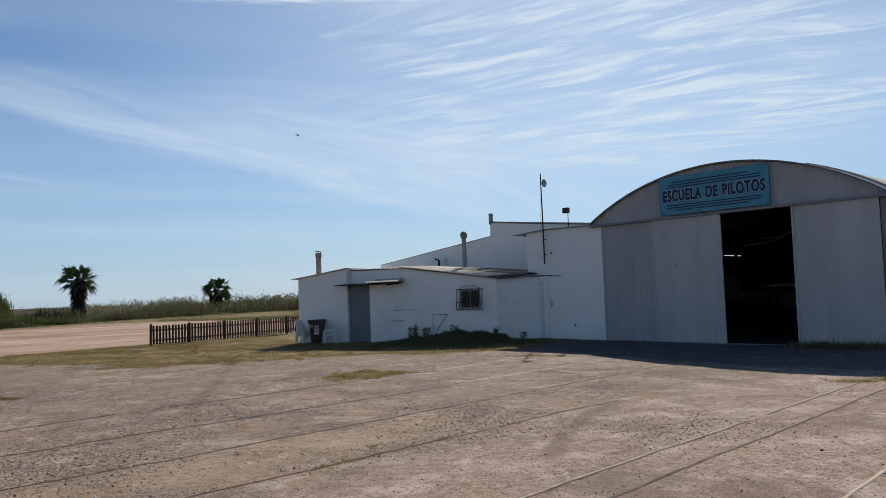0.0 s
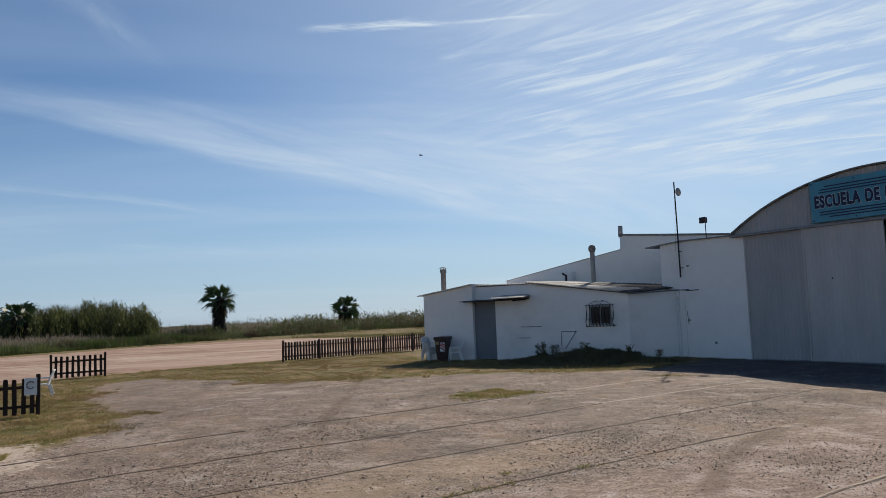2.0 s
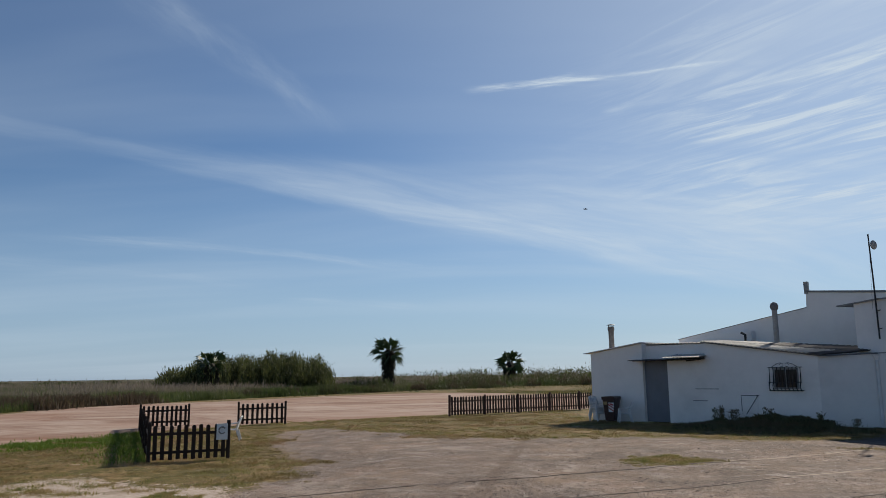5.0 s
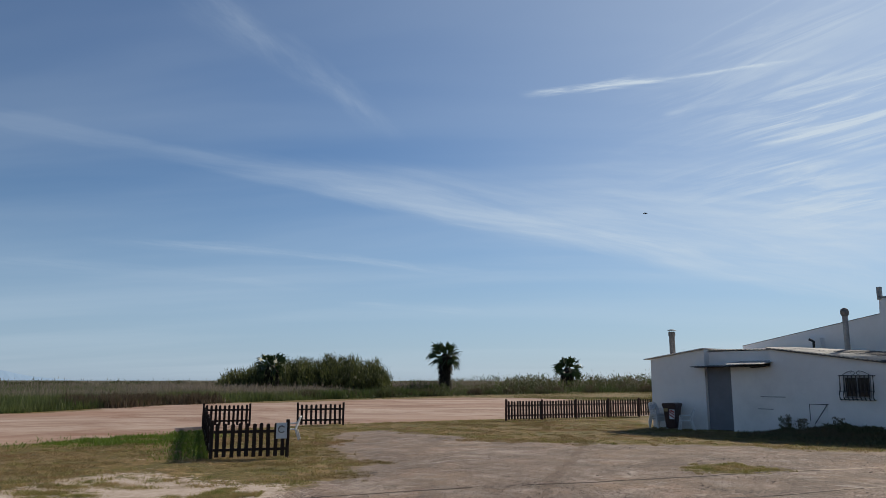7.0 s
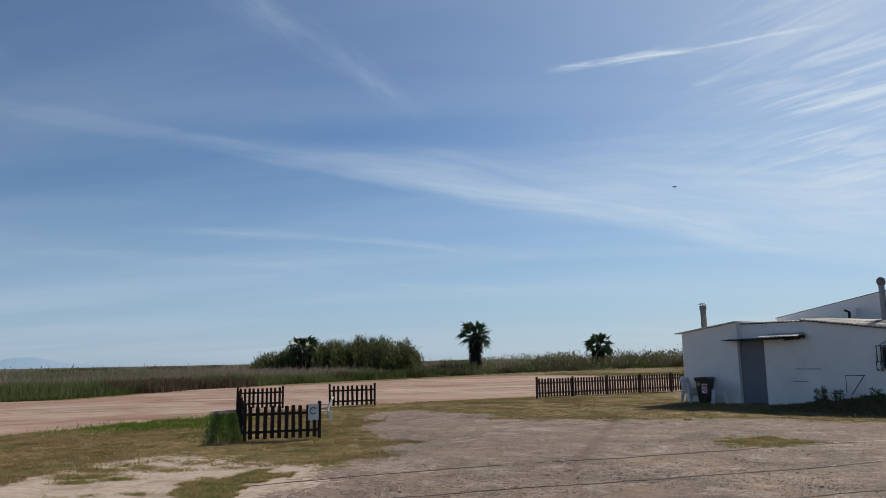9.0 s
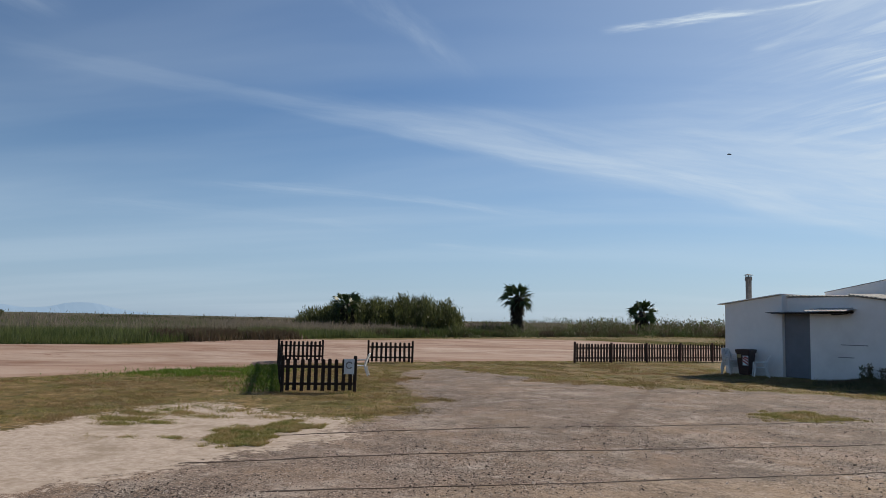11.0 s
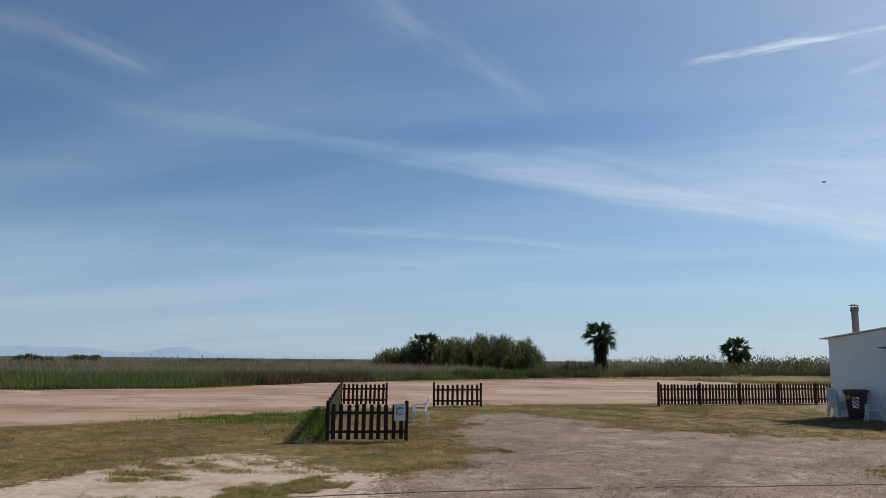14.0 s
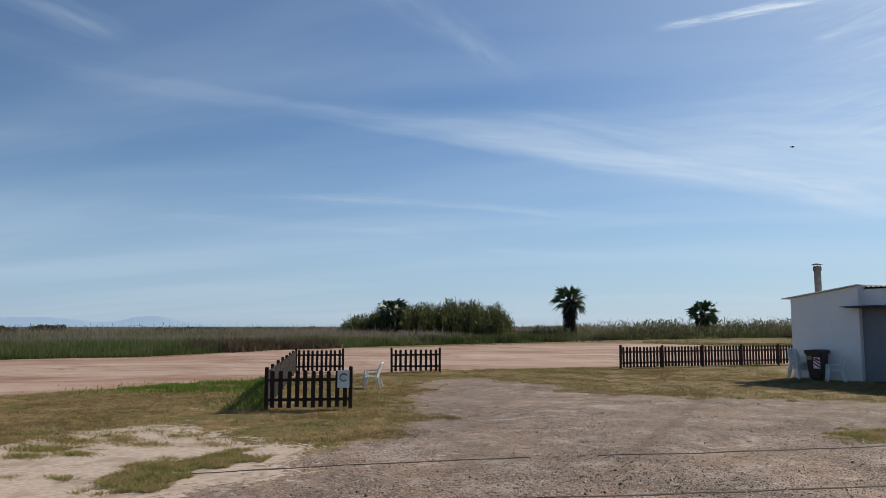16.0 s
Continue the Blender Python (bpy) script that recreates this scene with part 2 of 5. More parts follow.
def ground_material():
    m = Mat("ground_soil", 0.95, 0.0, 0.15)
    big, mid, fine, grit = m.noise(0.22, 5), m.noise(1.3, 6, 0.65), m.noise(9.0, 6, 0.7), m.noise(42.0, 4, 0.75)
    blot, broad = m.noise(0.55, 6, 0.7, None, 0.8), m.noise(0.11, 4, 0.6)
    # worn concrete and gravel
    g = m.mix(m.ramp(fine, 0.38, 0.62), (0.151, 0.106, 0.080), (0.293, 0.217, 0.169))
    g = m.mix(m.ramp(m.noise(0.30, 6, 0.72, None, 0.6), 0.46, 0.62, 0, 0.7), g, (0.249, 0.165, 0.106))
    g = m.mix(m.ramp(mid, 0.50, 0.66, 0, 0.75), g, (0.390, 0.325, 0.272))
    g = m.mix(m.ramp(blot, 0.47, 0.62, 0, 0.75), g, (0.117, 0.085, 0.066))
    g = m.mix(m.ramp(m.noise(0.8, 7, 0.78, None, 1.0), 0.56, 0.66, 0, 0.85), g, (0.488, 0.418, 0.367))
    g = m.mix(m.ramp(m.noise(3.1, 6, 0.75, None, 0.7), 0.55, 0.66, 0, 0.75), g, (0.121, 0.086, 0.063))
    g = m.mix(m.ramp(m.noise(0.42, 7, 0.75, (1.0, 0.6, 1), 0.8, turn=44), 0.54, 0.67, 0, 0.6), g, (0.439, 0.366, 0.309))
    g = m.mix(m.ramp(m.noise(0.33, 6, 0.7, (1.3, 0.8, 1), 0.7, turn=20), 0.52, 0.66, 0, 0.6), g, (0.293, 0.197, 0.138))
    g = m.mix(m.ramp(m.calc("ADD", m.noise(21.0, 5, 0.75), m.calc("MULTIPLY", m.calc("SUBTRACT", m.noise(0.7, 4, 0.6), 0.5), 0.42)), 0.50, 0.60, 0, 0.8), g, (0.078, 0.061, 0.050))
    g = m.mix(m.ramp(m.calc("ADD", grit, m.calc("MULTIPLY", m.calc("SUBTRACT", m.noise(0.5, 4, 0.6), 0.5), 0.25)), 0.535, 0.60, 0, 0.9), g, (0.045, 0.036, 0.030))
    g = m.mix(m.ramp(grit, 0.37, 0.44, 0.8, 0), g, (0.508, 0.432, 0.367))
    # compacted warm earth on the hangar side, an ochre band, dark tyre smear
    e = m.mix(m.ramp(fine, 0.36, 0.64), (0.212, 0.147, 0.110), (0.365, 0.272, 0.220))
    e = m.mix(m.ramp(mid, 0.47, 0.64, 0, 0.8), e, (0.450, 0.366, 0.317))
    e = m.mix(m.ramp(blot, 0.50, 0.64, 0, 0.75), e, (0.157, 0.107, 0.081))
    e = m.mix(m.ramp(m.noise(0.8, 7, 0.78, None, 1.5), 0.58, 0.67, 0, 0.9), e, (0.527, 0.451, 0.405))
    e = m.mix(m.ramp(m.noise(21.0, 5, 0.75), 0.53, 0.62, 0, 0.6), e, (0.119, 0.085, 0.069))
    e = m.mix(m.ramp(grit, 0.54, 0.60, 0, 0.85), e, (0.075, 0.055, 0.044))
    rag = m.calc("MULTIPLY", m.calc("SUBTRACT", m.noise(0.45, 6, 0.7, None, 0.6), 0.5), 1.6)
    g = m.mix(m.ramp(m.calc("ADD", m.attr("earth"), rag), 0.30, 0.75, 0, 0.85), g, e)
    g = m.mix(m.ramp(m.calc("ADD", m.attr("ochre"), m.calc("ADD", rag, m.calc("MULTIPLY", m.calc("SUBTRACT", fine, 0.5), 1.2))), 0.50, 1.1, 0, 0.42), g, (0.36, 0.26, 0.165))
    g = m.mix(m.ramp(m.calc("ADD", m.attr("smear"), m.calc("MULTIPLY", rag, 0.45)), 0.30, 0.8, 0, 0.62), g, (0.125, 0.085, 0.060))
    # dark stony gravel before the hangar, its tone also deepening the hangar's cast shadow
    a = m.mix(m.ramp(fine, 0.38, 0.62), (0.060, 0.056, 0.054), (0.125, 0.113, 0.105))
    a = m.mix(m.ramp(mid, 0.52, 0.66, 0, 0.6), a, (0.19, 0.165, 0.145))
    a = m.mix(m.ramp(grit, 0.53, 0.60, 0, 0.8), a, (0.035, 0.032, 0.030))
    g = m.mix(m.ramp(m.calc("ADD", m.attr("shaded_gravel"), m.calc("MULTIPLY", rag, 0.8)), 0.25, 0.9, 0, 0.92), g, a)
    # pink packed earth
    ruts = m.noise(0.16, 7, 0.7, (0.8, 1.1, 1.0), 0.8)
    d = m.mix(m.ramp(ruts, 0.36, 0.62), (0.244, 0.151, 0.108), (0.381, 0.280, 0.221))
    d = m.mix(m.ramp(m.noise(0.34, 8, 0.75, (0.6, 1.3, 1), 0.9, turn=38), 0.545, 0.60, 0, 0.85), d, (0.209, 0.107, 0.070))
    d = m.mix(m.ramp(m.noise(0.13, 8, 0.72, (0.5, 1.2, 1), 0.9, turn=33), 0.50, 0.64, 0, 0.75), d, (0.474, 0.378, 0.308))
    d = m.mix(m.ramp(broad, 0.45, 0.65, 0, 0.5), d, (0.321, 0.196, 0.138))
    d = m.mix(m.ramp(fine, 0.56, 0.68, 0, 0.45), d, (0.205, 0.127, 0.090))
    # pale bare sand
    q = m.mix(m.ramp(fine, 0.3, 0.7), (0.353, 0.277, 0.216), (0.510, 0.420, 0.349))
    q = m.mix(m.ramp(mid, 0.48, 0.66, 0, 0.6), q, (0.243, 0.186, 0.126))
    # soil and litter under the grass
    t = m.mix(m.ramp(fine, 0.35, 0.65), (0.130, 0.082, 0.030), (0.285, 0.190, 0.080))
    t = m.mix(m.ramp(m.noise(0.6, 6, 0.72, None, 0.6), 0.45, 0.58, 0, 0.9), t, (0.105, 0.092, 0.022))
    t = m.mix(m.ramp(m.noise(3.4, 6, 0.75, None, 0.5), 0.50, 0.62, 0, 0.85), t, (0.060, 0.052, 0.016))
    t = m.mix(m.ramp(m.noise(2.1, 6, 0.75, None, 0.9), 0.56, 0.66, 0, 0.75), t, (0.41, 0.29, 0.15))
    t = m.mix(m.ramp(grit, 0.52, 0.61, 0, 0.8), t, (0.045, 0.034, 0.013))

    def edge(name, wob):
        v = m.calc("ADD", m.attr(name), m.calc("MULTIPLY", m.calc("SUBTRACT", m.noise(0.75, 7, 0.72, None, 0.6), 0.5), wob))
        v = m.calc("ADD", v, m.calc("MULTIPLY", m.calc("SUBTRACT", fine, 0.5), wob * 0.7))
        return m.ramp(v, 0.40, 0.60)

    c = m.mix(edge("grass", 1.9), g, t)
    c = m.mix(edge("sand", 2.5), c, q)
    c = m.mix(edge("dirt", 1.0), c, d)
    w = m.mix(m.ramp(m.noise(0.05, 5, 0.65), 0.4, 0.62), (0.060, 0.062, 0.030), (0.110, 0.096, 0.066))
    c = m.mix(m.ramp(m.attr("marsh"), 0.2, 0.8), c, w)
    m.colour(c)
    h = m.calc("ADD", m.calc("MULTIPLY", grit, 0.6), fine)
    m.bump(h, 0.55, 0.016)
    return m.m


M_GROUND = ground_material()
M_WHITE = plain("whitewash", (0.88, 0.85, 0.805), 0.05, 1.6, 0.85, 0, 0.25, None, (0.70, 0.675, 0.63))
M_STEEL = plain("grey_sheet", (0.42, 0.41, 0.395), 0.18, 1.1, 0.55, 0.0, 0.06, (1, 1, 0.25), (0.37, 0.355, 0.33), 0.4)
M_DOOR = plain("pale_sheet", (0.52, 0.50, 0.475), 0.17, 1.0, 0.55, 0.0, 0.06, (1, 1, 0.25), (0.42, 0.40, 0.37), 0.4)
M_TRIM = plain("dull_metal", (0.25, 0.25, 0.25), 0.25, 5, 0.5, 0.4)
M_DARK = plain("dark_metal", (0.035, 0.035, 0.037), 0.3, 9, 0.5, 0.3)
# near-black colour carries the shade inside the hangar: walls, end wall, floor
M_INNER_SHADE = plain("hangar_inside_shade", (0.045, 0.042, 0.04), 0.35, 1.2, 0.9)
M_FENCE = plain("stained_wood", (0.030, 0.018, 0.013), 0.5, 3.0, 0.75, 0, 0.4, (4, 4, 0.6), (0.05, 0.032, 0.024))
M_FENCE_RED = plain("red_stained_wood", (0.062, 0.029, 0.022), 0.4, 3.0, 0.75, 0, 0.4, (4, 4, 0.6), (0.13, 0.075, 0.055))
M_ASB = plain("weathered_fibre_cement", (0.58, 0.55, 0.49), 0.4, 2.2, 0.9, 0, 0.4, None, (0.30, 0.275, 0.24))
M_ROOF_DARK = plain("stained_fibre_cement", (0.13, 0.125, 0.12), 0.4, 2.2, 0.9, 0, 0.4, None, (0.07, 0.065, 0.06))
M_PIPE = plain("grey_pipe", (0.34, 0.34, 0.33), 0.3, 7, 0.6, 0.2, 0.1, None, (0.2, 0.17, 0.14))
M_CHIM = plain("sooty_cement", (0.23, 0.215, 0.20), 0.4, 9, 0.9, 0, 0.3, None, (0.09, 0.08, 0.075))
M_SIGN = plain("sign_blue", (0.085, 0.30, 0.40), 0.22, 1.7, 0.5, 0, 0.04, None, (0.15, 0.36, 0.43))
M_SIGN_WHITE = plain("sign_white", (0.70, 0.74, 0.75), 0.12, 8, 0.5, 0, 0.04)
M_SIGN_NAVY = plain("sign_navy", (0.012, 0.022, 0.065), 0.2, 8, 0.5, 0, 0.04)
M_PLASTIC = plain("white_plastic", (0.72, 0.72, 0.70), 0.08, 9, 0.4, 0, 0.03, None, (0.55, 0.53, 0.48))
M_BIN = plain("brown_plastic", (0.062, 0.033, 0.028), 0.25, 7, 0.45, 0, 0.05)
M_BIN_RED = plain("warning_red", (0.40, 0.05, 0.04), 0.2, 9, 0.5)
M_BIN_LABEL = plain("faded_ochre", (0.34, 0.26, 0.12), 0.2, 9, 0.6)
M_GLASS = Mat("window_glass", 0.12, 0.0, 0.35).colour((0.012, 0.014, 0.016)).m
M_JOINT_AND_SHADE = plain("joint_tar_and_shade", (0.075, 0.050, 0.036), 0.6, 5, 0.95, 0, 0.3)
M_JOINT_RUST = plain("joint_rust", (0.080, 0.050, 0.032), 0.5, 5, 0.95, 0, 0.3, None, (0.13, 0.088, 0.058))
M_JOINT_PALE = plain("joint_pale", (0.50, 0.40, 0.30), 0.3, 9, 0.9, 0, 0.3)
M_BARK = plain("palm_bark", (0.10, 0.075, 0.05), 0.5, 6, 0.95, 0, 0.6)
M_HILL = bpy.data.materials.new("far_hills_haze_glow")
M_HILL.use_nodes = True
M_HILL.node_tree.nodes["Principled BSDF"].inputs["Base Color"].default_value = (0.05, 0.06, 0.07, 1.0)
# distance haze painted in: the hills give off its pale blue themselves
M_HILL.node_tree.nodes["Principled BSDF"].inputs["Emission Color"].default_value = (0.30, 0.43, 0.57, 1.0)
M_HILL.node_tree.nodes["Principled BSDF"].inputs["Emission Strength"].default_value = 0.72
M_GREYDOOR = plain("grey_door_paint", (0.21, 0.22, 0.24), 0.12, 2.0, 0.7, 0, 0.1)
M_PALM = leafy("palm_leaf", (0.022, 0.045, 0.014), (0.055, 0.085, 0.025), None, 0.5, 0.15)
M_SKIRT = leafy("palm_skirt", (0.022, 0.018, 0.012), (0.050, 0.040, 0.025), None, 0.8, 0.1)
M_CANE = leafy("cane_leaf", (0.046, 0.060, 0.019), (0.170, 0.180, 0.058), (0.046, 0.056, 0.021), 0.6, 0.35, 0.5)
M_REED_GREEN = leafy("reed_green", (0.035, 0.058, 0.016), (0.100, 0.135, 0.038), (0.085, 0.095, 0.040), 0.6, 0.3, 0.08)
M_REED = reedy()
M_OLIVE = leafy("scrub_leaf", (0.045, 0.052, 0.020), (0.100, 0.105, 0.042), (0.075, 0.105, 0.026), 0.6, 0.35, 0.14, (0.085, 0.068, 0.045))
M_PLUME = leafy("reed_plume", (0.10, 0.09, 0.065), (0.24, 0.215, 0.17))
M_SHRUB = leafy("shrub_leaf", (0.06, 0.045, 0.028), (0.115, 0.085, 0.055))
M_GRASS = leafy("grass_blade", (0.125, 0.103, 0.034), (0.295, 0.225, 0.095), (0.31, 0.205, 0.105), 0.7, 0.3, 0.32, (0.42, 0.33, 0.19))
M_TUFT = leafy("tuft_blade", (0.150, 0.145, 0.040), (0.38, 0.325, 0.120), (0.34, 0.255, 0.115), 0.7, 0.35, 1.1, (0.17, 0.185, 0.05))
M_MEADOW = leafy("meadow_blade", (0.10, 0.11, 0.030), (0.20, 0.185, 0.062), (0.165, 0.135, 0.052), 0.7, 0.3, 0.10, (0.10, 0.125, 0.03))
M_LUSH = leafy("lush_grass_blade", (0.085, 0.145, 0.018), (0.165, 0.23, 0.035))
M_WEED = leafy("weed_leaf", (0.075, 0.080, 0.036), (0.190, 0.175, 0.085), (0.17, 0.13, 0.07), 0.6, 0.35, 0.9)
M_STONE = Mat("gravel_stone", 0.95, 0.0, 0.2)
M_STONE.colour(M_STONE.mix(M_STONE.ramp(M_STONE.island(), 0.40, 1.0), (0.035, 0.028, 0.024), (0.50, 0.43, 0.37)))
M_STONE = M_STONE.m


# ---- mesh helpers ----
def part(name, bm, material, parent=None, label="", m=None):
    me = bpy.data.meshes.new(name)
    bm.to_mesh(me)
    bm.free()
    me.materials.append(material)
    ob = new(name, me)
    ob.parent = parent
    if m is not None:
        ob.matrix_basis = m
    return tagged(ob, label)


def share(name, me, m, parent=None, label=""):
    ob = new(name, me)
    ob.parent = parent
    ob.matrix_basis = m
    return tagged(ob, label)


def thing(name, m, label, category, group="", kind=""):
    ob = new(name)
    ob.matrix_basis = m
    return tagged(ob, label, category, group, kind)


def box(bm, x0, x1, y0, y1, z0, z1, bevel=0.0):
    r = bmesh.ops.create_cube(bm, size=1.0, matrix=Matrix.Translation(((x0 + x1) / 2, (y0 + y1) / 2, (z0 + z1) / 2)) @ Matrix.Diagonal((x1 - x0, y1 - y0, z1 - z0, 1)))
    if bevel:
        es = list({e for v in r["verts"] for e in v.link_edges})
        bmesh.ops.bevel(bm, geom=es, offset=bevel, segments=1, affect="EDGES")
    return bm


def boxed(*a, bevel=0.0):
    return box(bmesh.new(), *a, bevel=bevel)


def prism(pts, y0, y1, bm=None):
    """An outline in x and z, drawn from y0 to y1."""
    bm = bm or bmesh.new()
    a = [bm.verts.new((x, y0, z)) for x, z in pts]
    b = [bm.verts.new((x, y1, z)) for x, z in pts]
    bm.faces.new(a)
    bm.faces.new(b[::-1])
    n = len(pts)
    for i in range(n):
        bm.faces.new((a[i], b[i], b[(i + 1) % n], a[(i + 1) % n]))
    bmesh.ops.recalc_face_normals(bm, faces=bm.faces)
    return bm


def tube(pts, radii, seg=8, bm=None, caps=True):
    """A round bar along points."""
    bm = bm or bmesh.new()
    pts = [Vector(p) for p in pts]
    if isinstance(radii, (int, float)):
        radii = [radii] * len(pts)
    rings = []
    for i, p in enumerate(pts):
        d = (pts[min(i + 1, len(pts) - 1)] - pts[max(i - 1, 0)]).normalized()
        q = d.to_track_quat("Z", "Y")
        rings.append([bm.verts.new(p + q @ Vector((math.cos(k * math.tau / seg) * radii[i], math.sin(k * math.tau / seg) * radii[i], 0))) for k in range(seg)])
    for r, s in zip(rings, rings[1:]):
        for k in range(seg):
            bm.faces.new((r[k], r[(k + 1) % seg], s[(k + 1) % seg], s[k]))
    if caps:
        bm.faces.new(rings[0][::-1])
        bm.faces.new(rings[-1])
    return bm


def corrugated(width, length, pitch, depth, thick=0.006, bm=None):
    """A wavy sheet: waves across x, length along y, from the origin."""
    bm = bm or bmesh.new()
    n = max(int(width / pitch * 6), 6)
    rows = []
    for z0 in (0, -thick):
        for y in (0, length):
            rows.append([bm.verts.new((width * i / n, y, z0 + depth / 2 * math.sin(math.tau * width * i / n / pitch))) for i in range(n + 1)])
    for i in range(n):
        bm.faces.new((rows[0][i], rows[0][i + 1], rows[1][i + 1], rows[1][i]))
        bm.faces.new((rows[2][i], rows[3][i], rows[3][i + 1], rows[2][i + 1]))
        bm.faces.new((rows[0][i], rows[2][i], rows[2][i + 1], rows[0][i + 1]))
        bm.faces.new((rows[1][i], rows[1][i + 1], rows[3][i + 1], rows[3][i]))
    return bm


def ribbed(pts_top, z0, x0, x1, pitch, depth, y=0.0):
    """An upright ribbed sheet from z0 up to a top line, facing -y."""
    bm = bmesh.new()
    n = int((x1 - x0) / pitch)
    xs = []
    for i in range(n):
        a = x0 + (x1 - x0) * i / n
        w = (x1 - x0) / n
        xs += [(a, 0), (a + w * 0.38, 0), (a + w * 0.5, -depth), (a + w * 0.88, -depth)]
    xs.append((x1, 0))
    bot = [bm.verts.new((x, y + d, z0)) for x, d in xs]
    top = [bm.verts.new((x, y + d, pts_top(x))) for x, d in xs]
    for i in range(len(xs) - 1):
        bm.faces.new((bot[i], bot[i + 1], top[i + 1], top[i]))
    ext = bmesh.ops.extrude_face_region(bm, geom=bm.faces[:])
    for v in ext["geom"]:
        if isinstance(v, bmesh.types.BMVert):
            v.co.y += 0.02
    bmesh.ops.recalc_face_normals(bm, faces=bm.faces)
    return bm


def mesh_np(name, verts, faces, material, parent=None, label="", category="", kind="stuff"):
    me = bpy.data.meshes.new(name)
    me.from_pydata([], [], [])
    verts, faces = np.asarray(verts, np.float32), np.asarray(faces, np.int32)
    k = faces.shape[1]
    me.vertices.add(len(verts))
    me.vertices.foreach_set("co", verts.ravel())
    me.loops.add(faces.size)
    me.loops.foreach_set("vertex_index", faces.ravel())
    me.polygons.add(len(faces))
    me.polygons.foreach_set("loop_start", np.arange(0, faces.size, k, dtype=np.int32))
    me.update(calc_edges=True)
    me.materials.append(material)
    ob = new(name, me)
    ob.parent = parent
    return tagged(ob, label, category, "", kind)


rng = np.random.default_rng(7)


def blades(at, height, width, lean=0.25):
    """Thin upright blades at the given feet: arrays of heights and widths. Two triangles make a bent blade."""
    n = len(at)
    a = rng.uniform(0, math.tau, n)
    side = np.stack([np.cos(a), np.sin(a), np.zeros(n)], 1) * (np.asarray(width) / 2)[:, None]
    b = rng.uniform(0, math.tau, n)
    l = rng.normal(0, lean, n) * height
    off = np.stack([np.cos(b) * l, np.sin(b) * l, np.asarray(height)], 1)
    mid = at + off * np.array([0.35, 0.35, 0.55])
    v = np.stack([at - side, at + side, mid + side * 0.8, mid - side * 0.8, at + off], 1).reshape(-1, 3)
    i = np.arange(n)[:, None] * 5
    f = np.concatenate([i + [0, 1, 2], i + [0, 2, 3], i + [3, 2, 4]], 0)
    return v, f


def spikes(at, height, width, lean=0.3):
    """Slim single-triangle blades for dense, fine growth."""
    n = len(at)
    a, b = rng.uniform(0, math.tau, n), rng.uniform(0, math.tau, n)
    side = np.stack([np.cos(a), np.sin(a), np.zeros(n)], 1) * (np.asarray(width) / 2)[:, None]
    l = rng.normal(0, lean, n) * height
    tip = at + np.stack([np.cos(b) * l, np.sin(b) * l, np.asarray(height)], 1)
    return np.stack([at - side, at + side, tip], 1).reshape(-1, 3), np.arange(3 * n).reshape(-1, 3)


def inside(poly, x, y):
    """Signed distance to an outline, positive within."""
    d, w = np.full(np.shape(x), 1e9), np.zeros(np.shape(x), bool)
    n = len(poly)
    for i in range(n):
        (ax, ay), (bx, by) = poly[i], poly[(i + 1) % n]
        ex, ey = bx - ax, by - ay
        t = np.clip(((x - ax) * ex + (y - ay) * ey) / (ex * ex + ey * ey), 0, 1)
        d = np.minimum(d, np.hypot(x - ax - t * ex, y - ay - t * ey))
        cross = (ay > y) != (by > y)
        with np.errstate(divide="ignore", invalid="ignore"):
            w ^= cross & (x < (bx - ax) * (y - ay) / (by - ay if by != ay else 1e-9) + ax)
    return np.where(w, d, -d)


def step(v, lo, hi):
    t = np.clip((v - lo) / (hi - lo), 0, 1)
    return t * t * (3 - 2 * t)


# ---- the ground ----
APRON = [(60, -60), (-10, -60), (-10.2, 0), (-9.2, 6.6), (-7.6, 9.4), (-8.0, 11), (-8.2, 12.8), (-9.5, 15.3), (-13.0, 19.6), (-15.6, 24.0), (-14.6, 25.8), (-10.5, 24.2), (-8.6, 22.2), (-5.4, 22.0), (-2.6, 23.0), (1.2, 22.4), (3.6, 23.2), (6, 27), (60, 27)]
DIRT = [(-30, -60), (-27, 0), (-22.4, 13.6), (-21.6, 21.8), (-19.5, 27.4), (-13.7, 33.8), (-8.4, 39.9), (0, 47), (30, 60), (32, 66), (0, 62), (-12, 70), (-24, 80), (-32, 83), (-37, 79), (-39.5, 70), (-41.5, 60), (-44, 47), (-42.0, 30), (-46, 23), (-70, 4), (-110, -60)]
SAND = [(-6.9, 9.3), (-7.7, 10.0), (-8.6, 10.9), (-9.3, 11.2), (-10.6, 11.5), (-11.7, 11.5), (-13.0, 11.9), (-13.7, 10.8), (-13.2, 9.5), (-13.3, 8.6), (-12.6, 7.0), (-11.6, 4.0), (-10.8, 0), (-7.6, 0), (-7.0, 6.6), (-7.1, 7.7), (-7.4, 8.4)]
TUFT = [(-8.96, 7.67), (-9.0, 8.25), (-9.33, 8.93), (-9.45, 9.45), (-9.33, 9.91), (-9.33, 10.56), (-8.46, 10.07), (-8.07, 9.49), (-8.2, 8.84), (-8.25, 8.59), (-7.5, 7.97), (-7.77, 7.4), (-8.11, 7.42)]
ISLANDS = [(-12.16, 8.82, 0.34), (-11.95, 9.08, 0.28), (-11.2, 8.99, 0.26), (-11.52, 9.36, 0.22), (-12.41, 10.31, 0.30), (-11.48, 10.12, 0.42), (-12.56, 9.65, 0.34), (-11.63, 8.41, 0.26), (-10.25, 7.25, 0.26), (-9.9, 7.35, 0.16), (-9.39, 7.68, 0.15), (-12.77, 11.62, 0.3), (-9.98, 10.64, 0.2)]
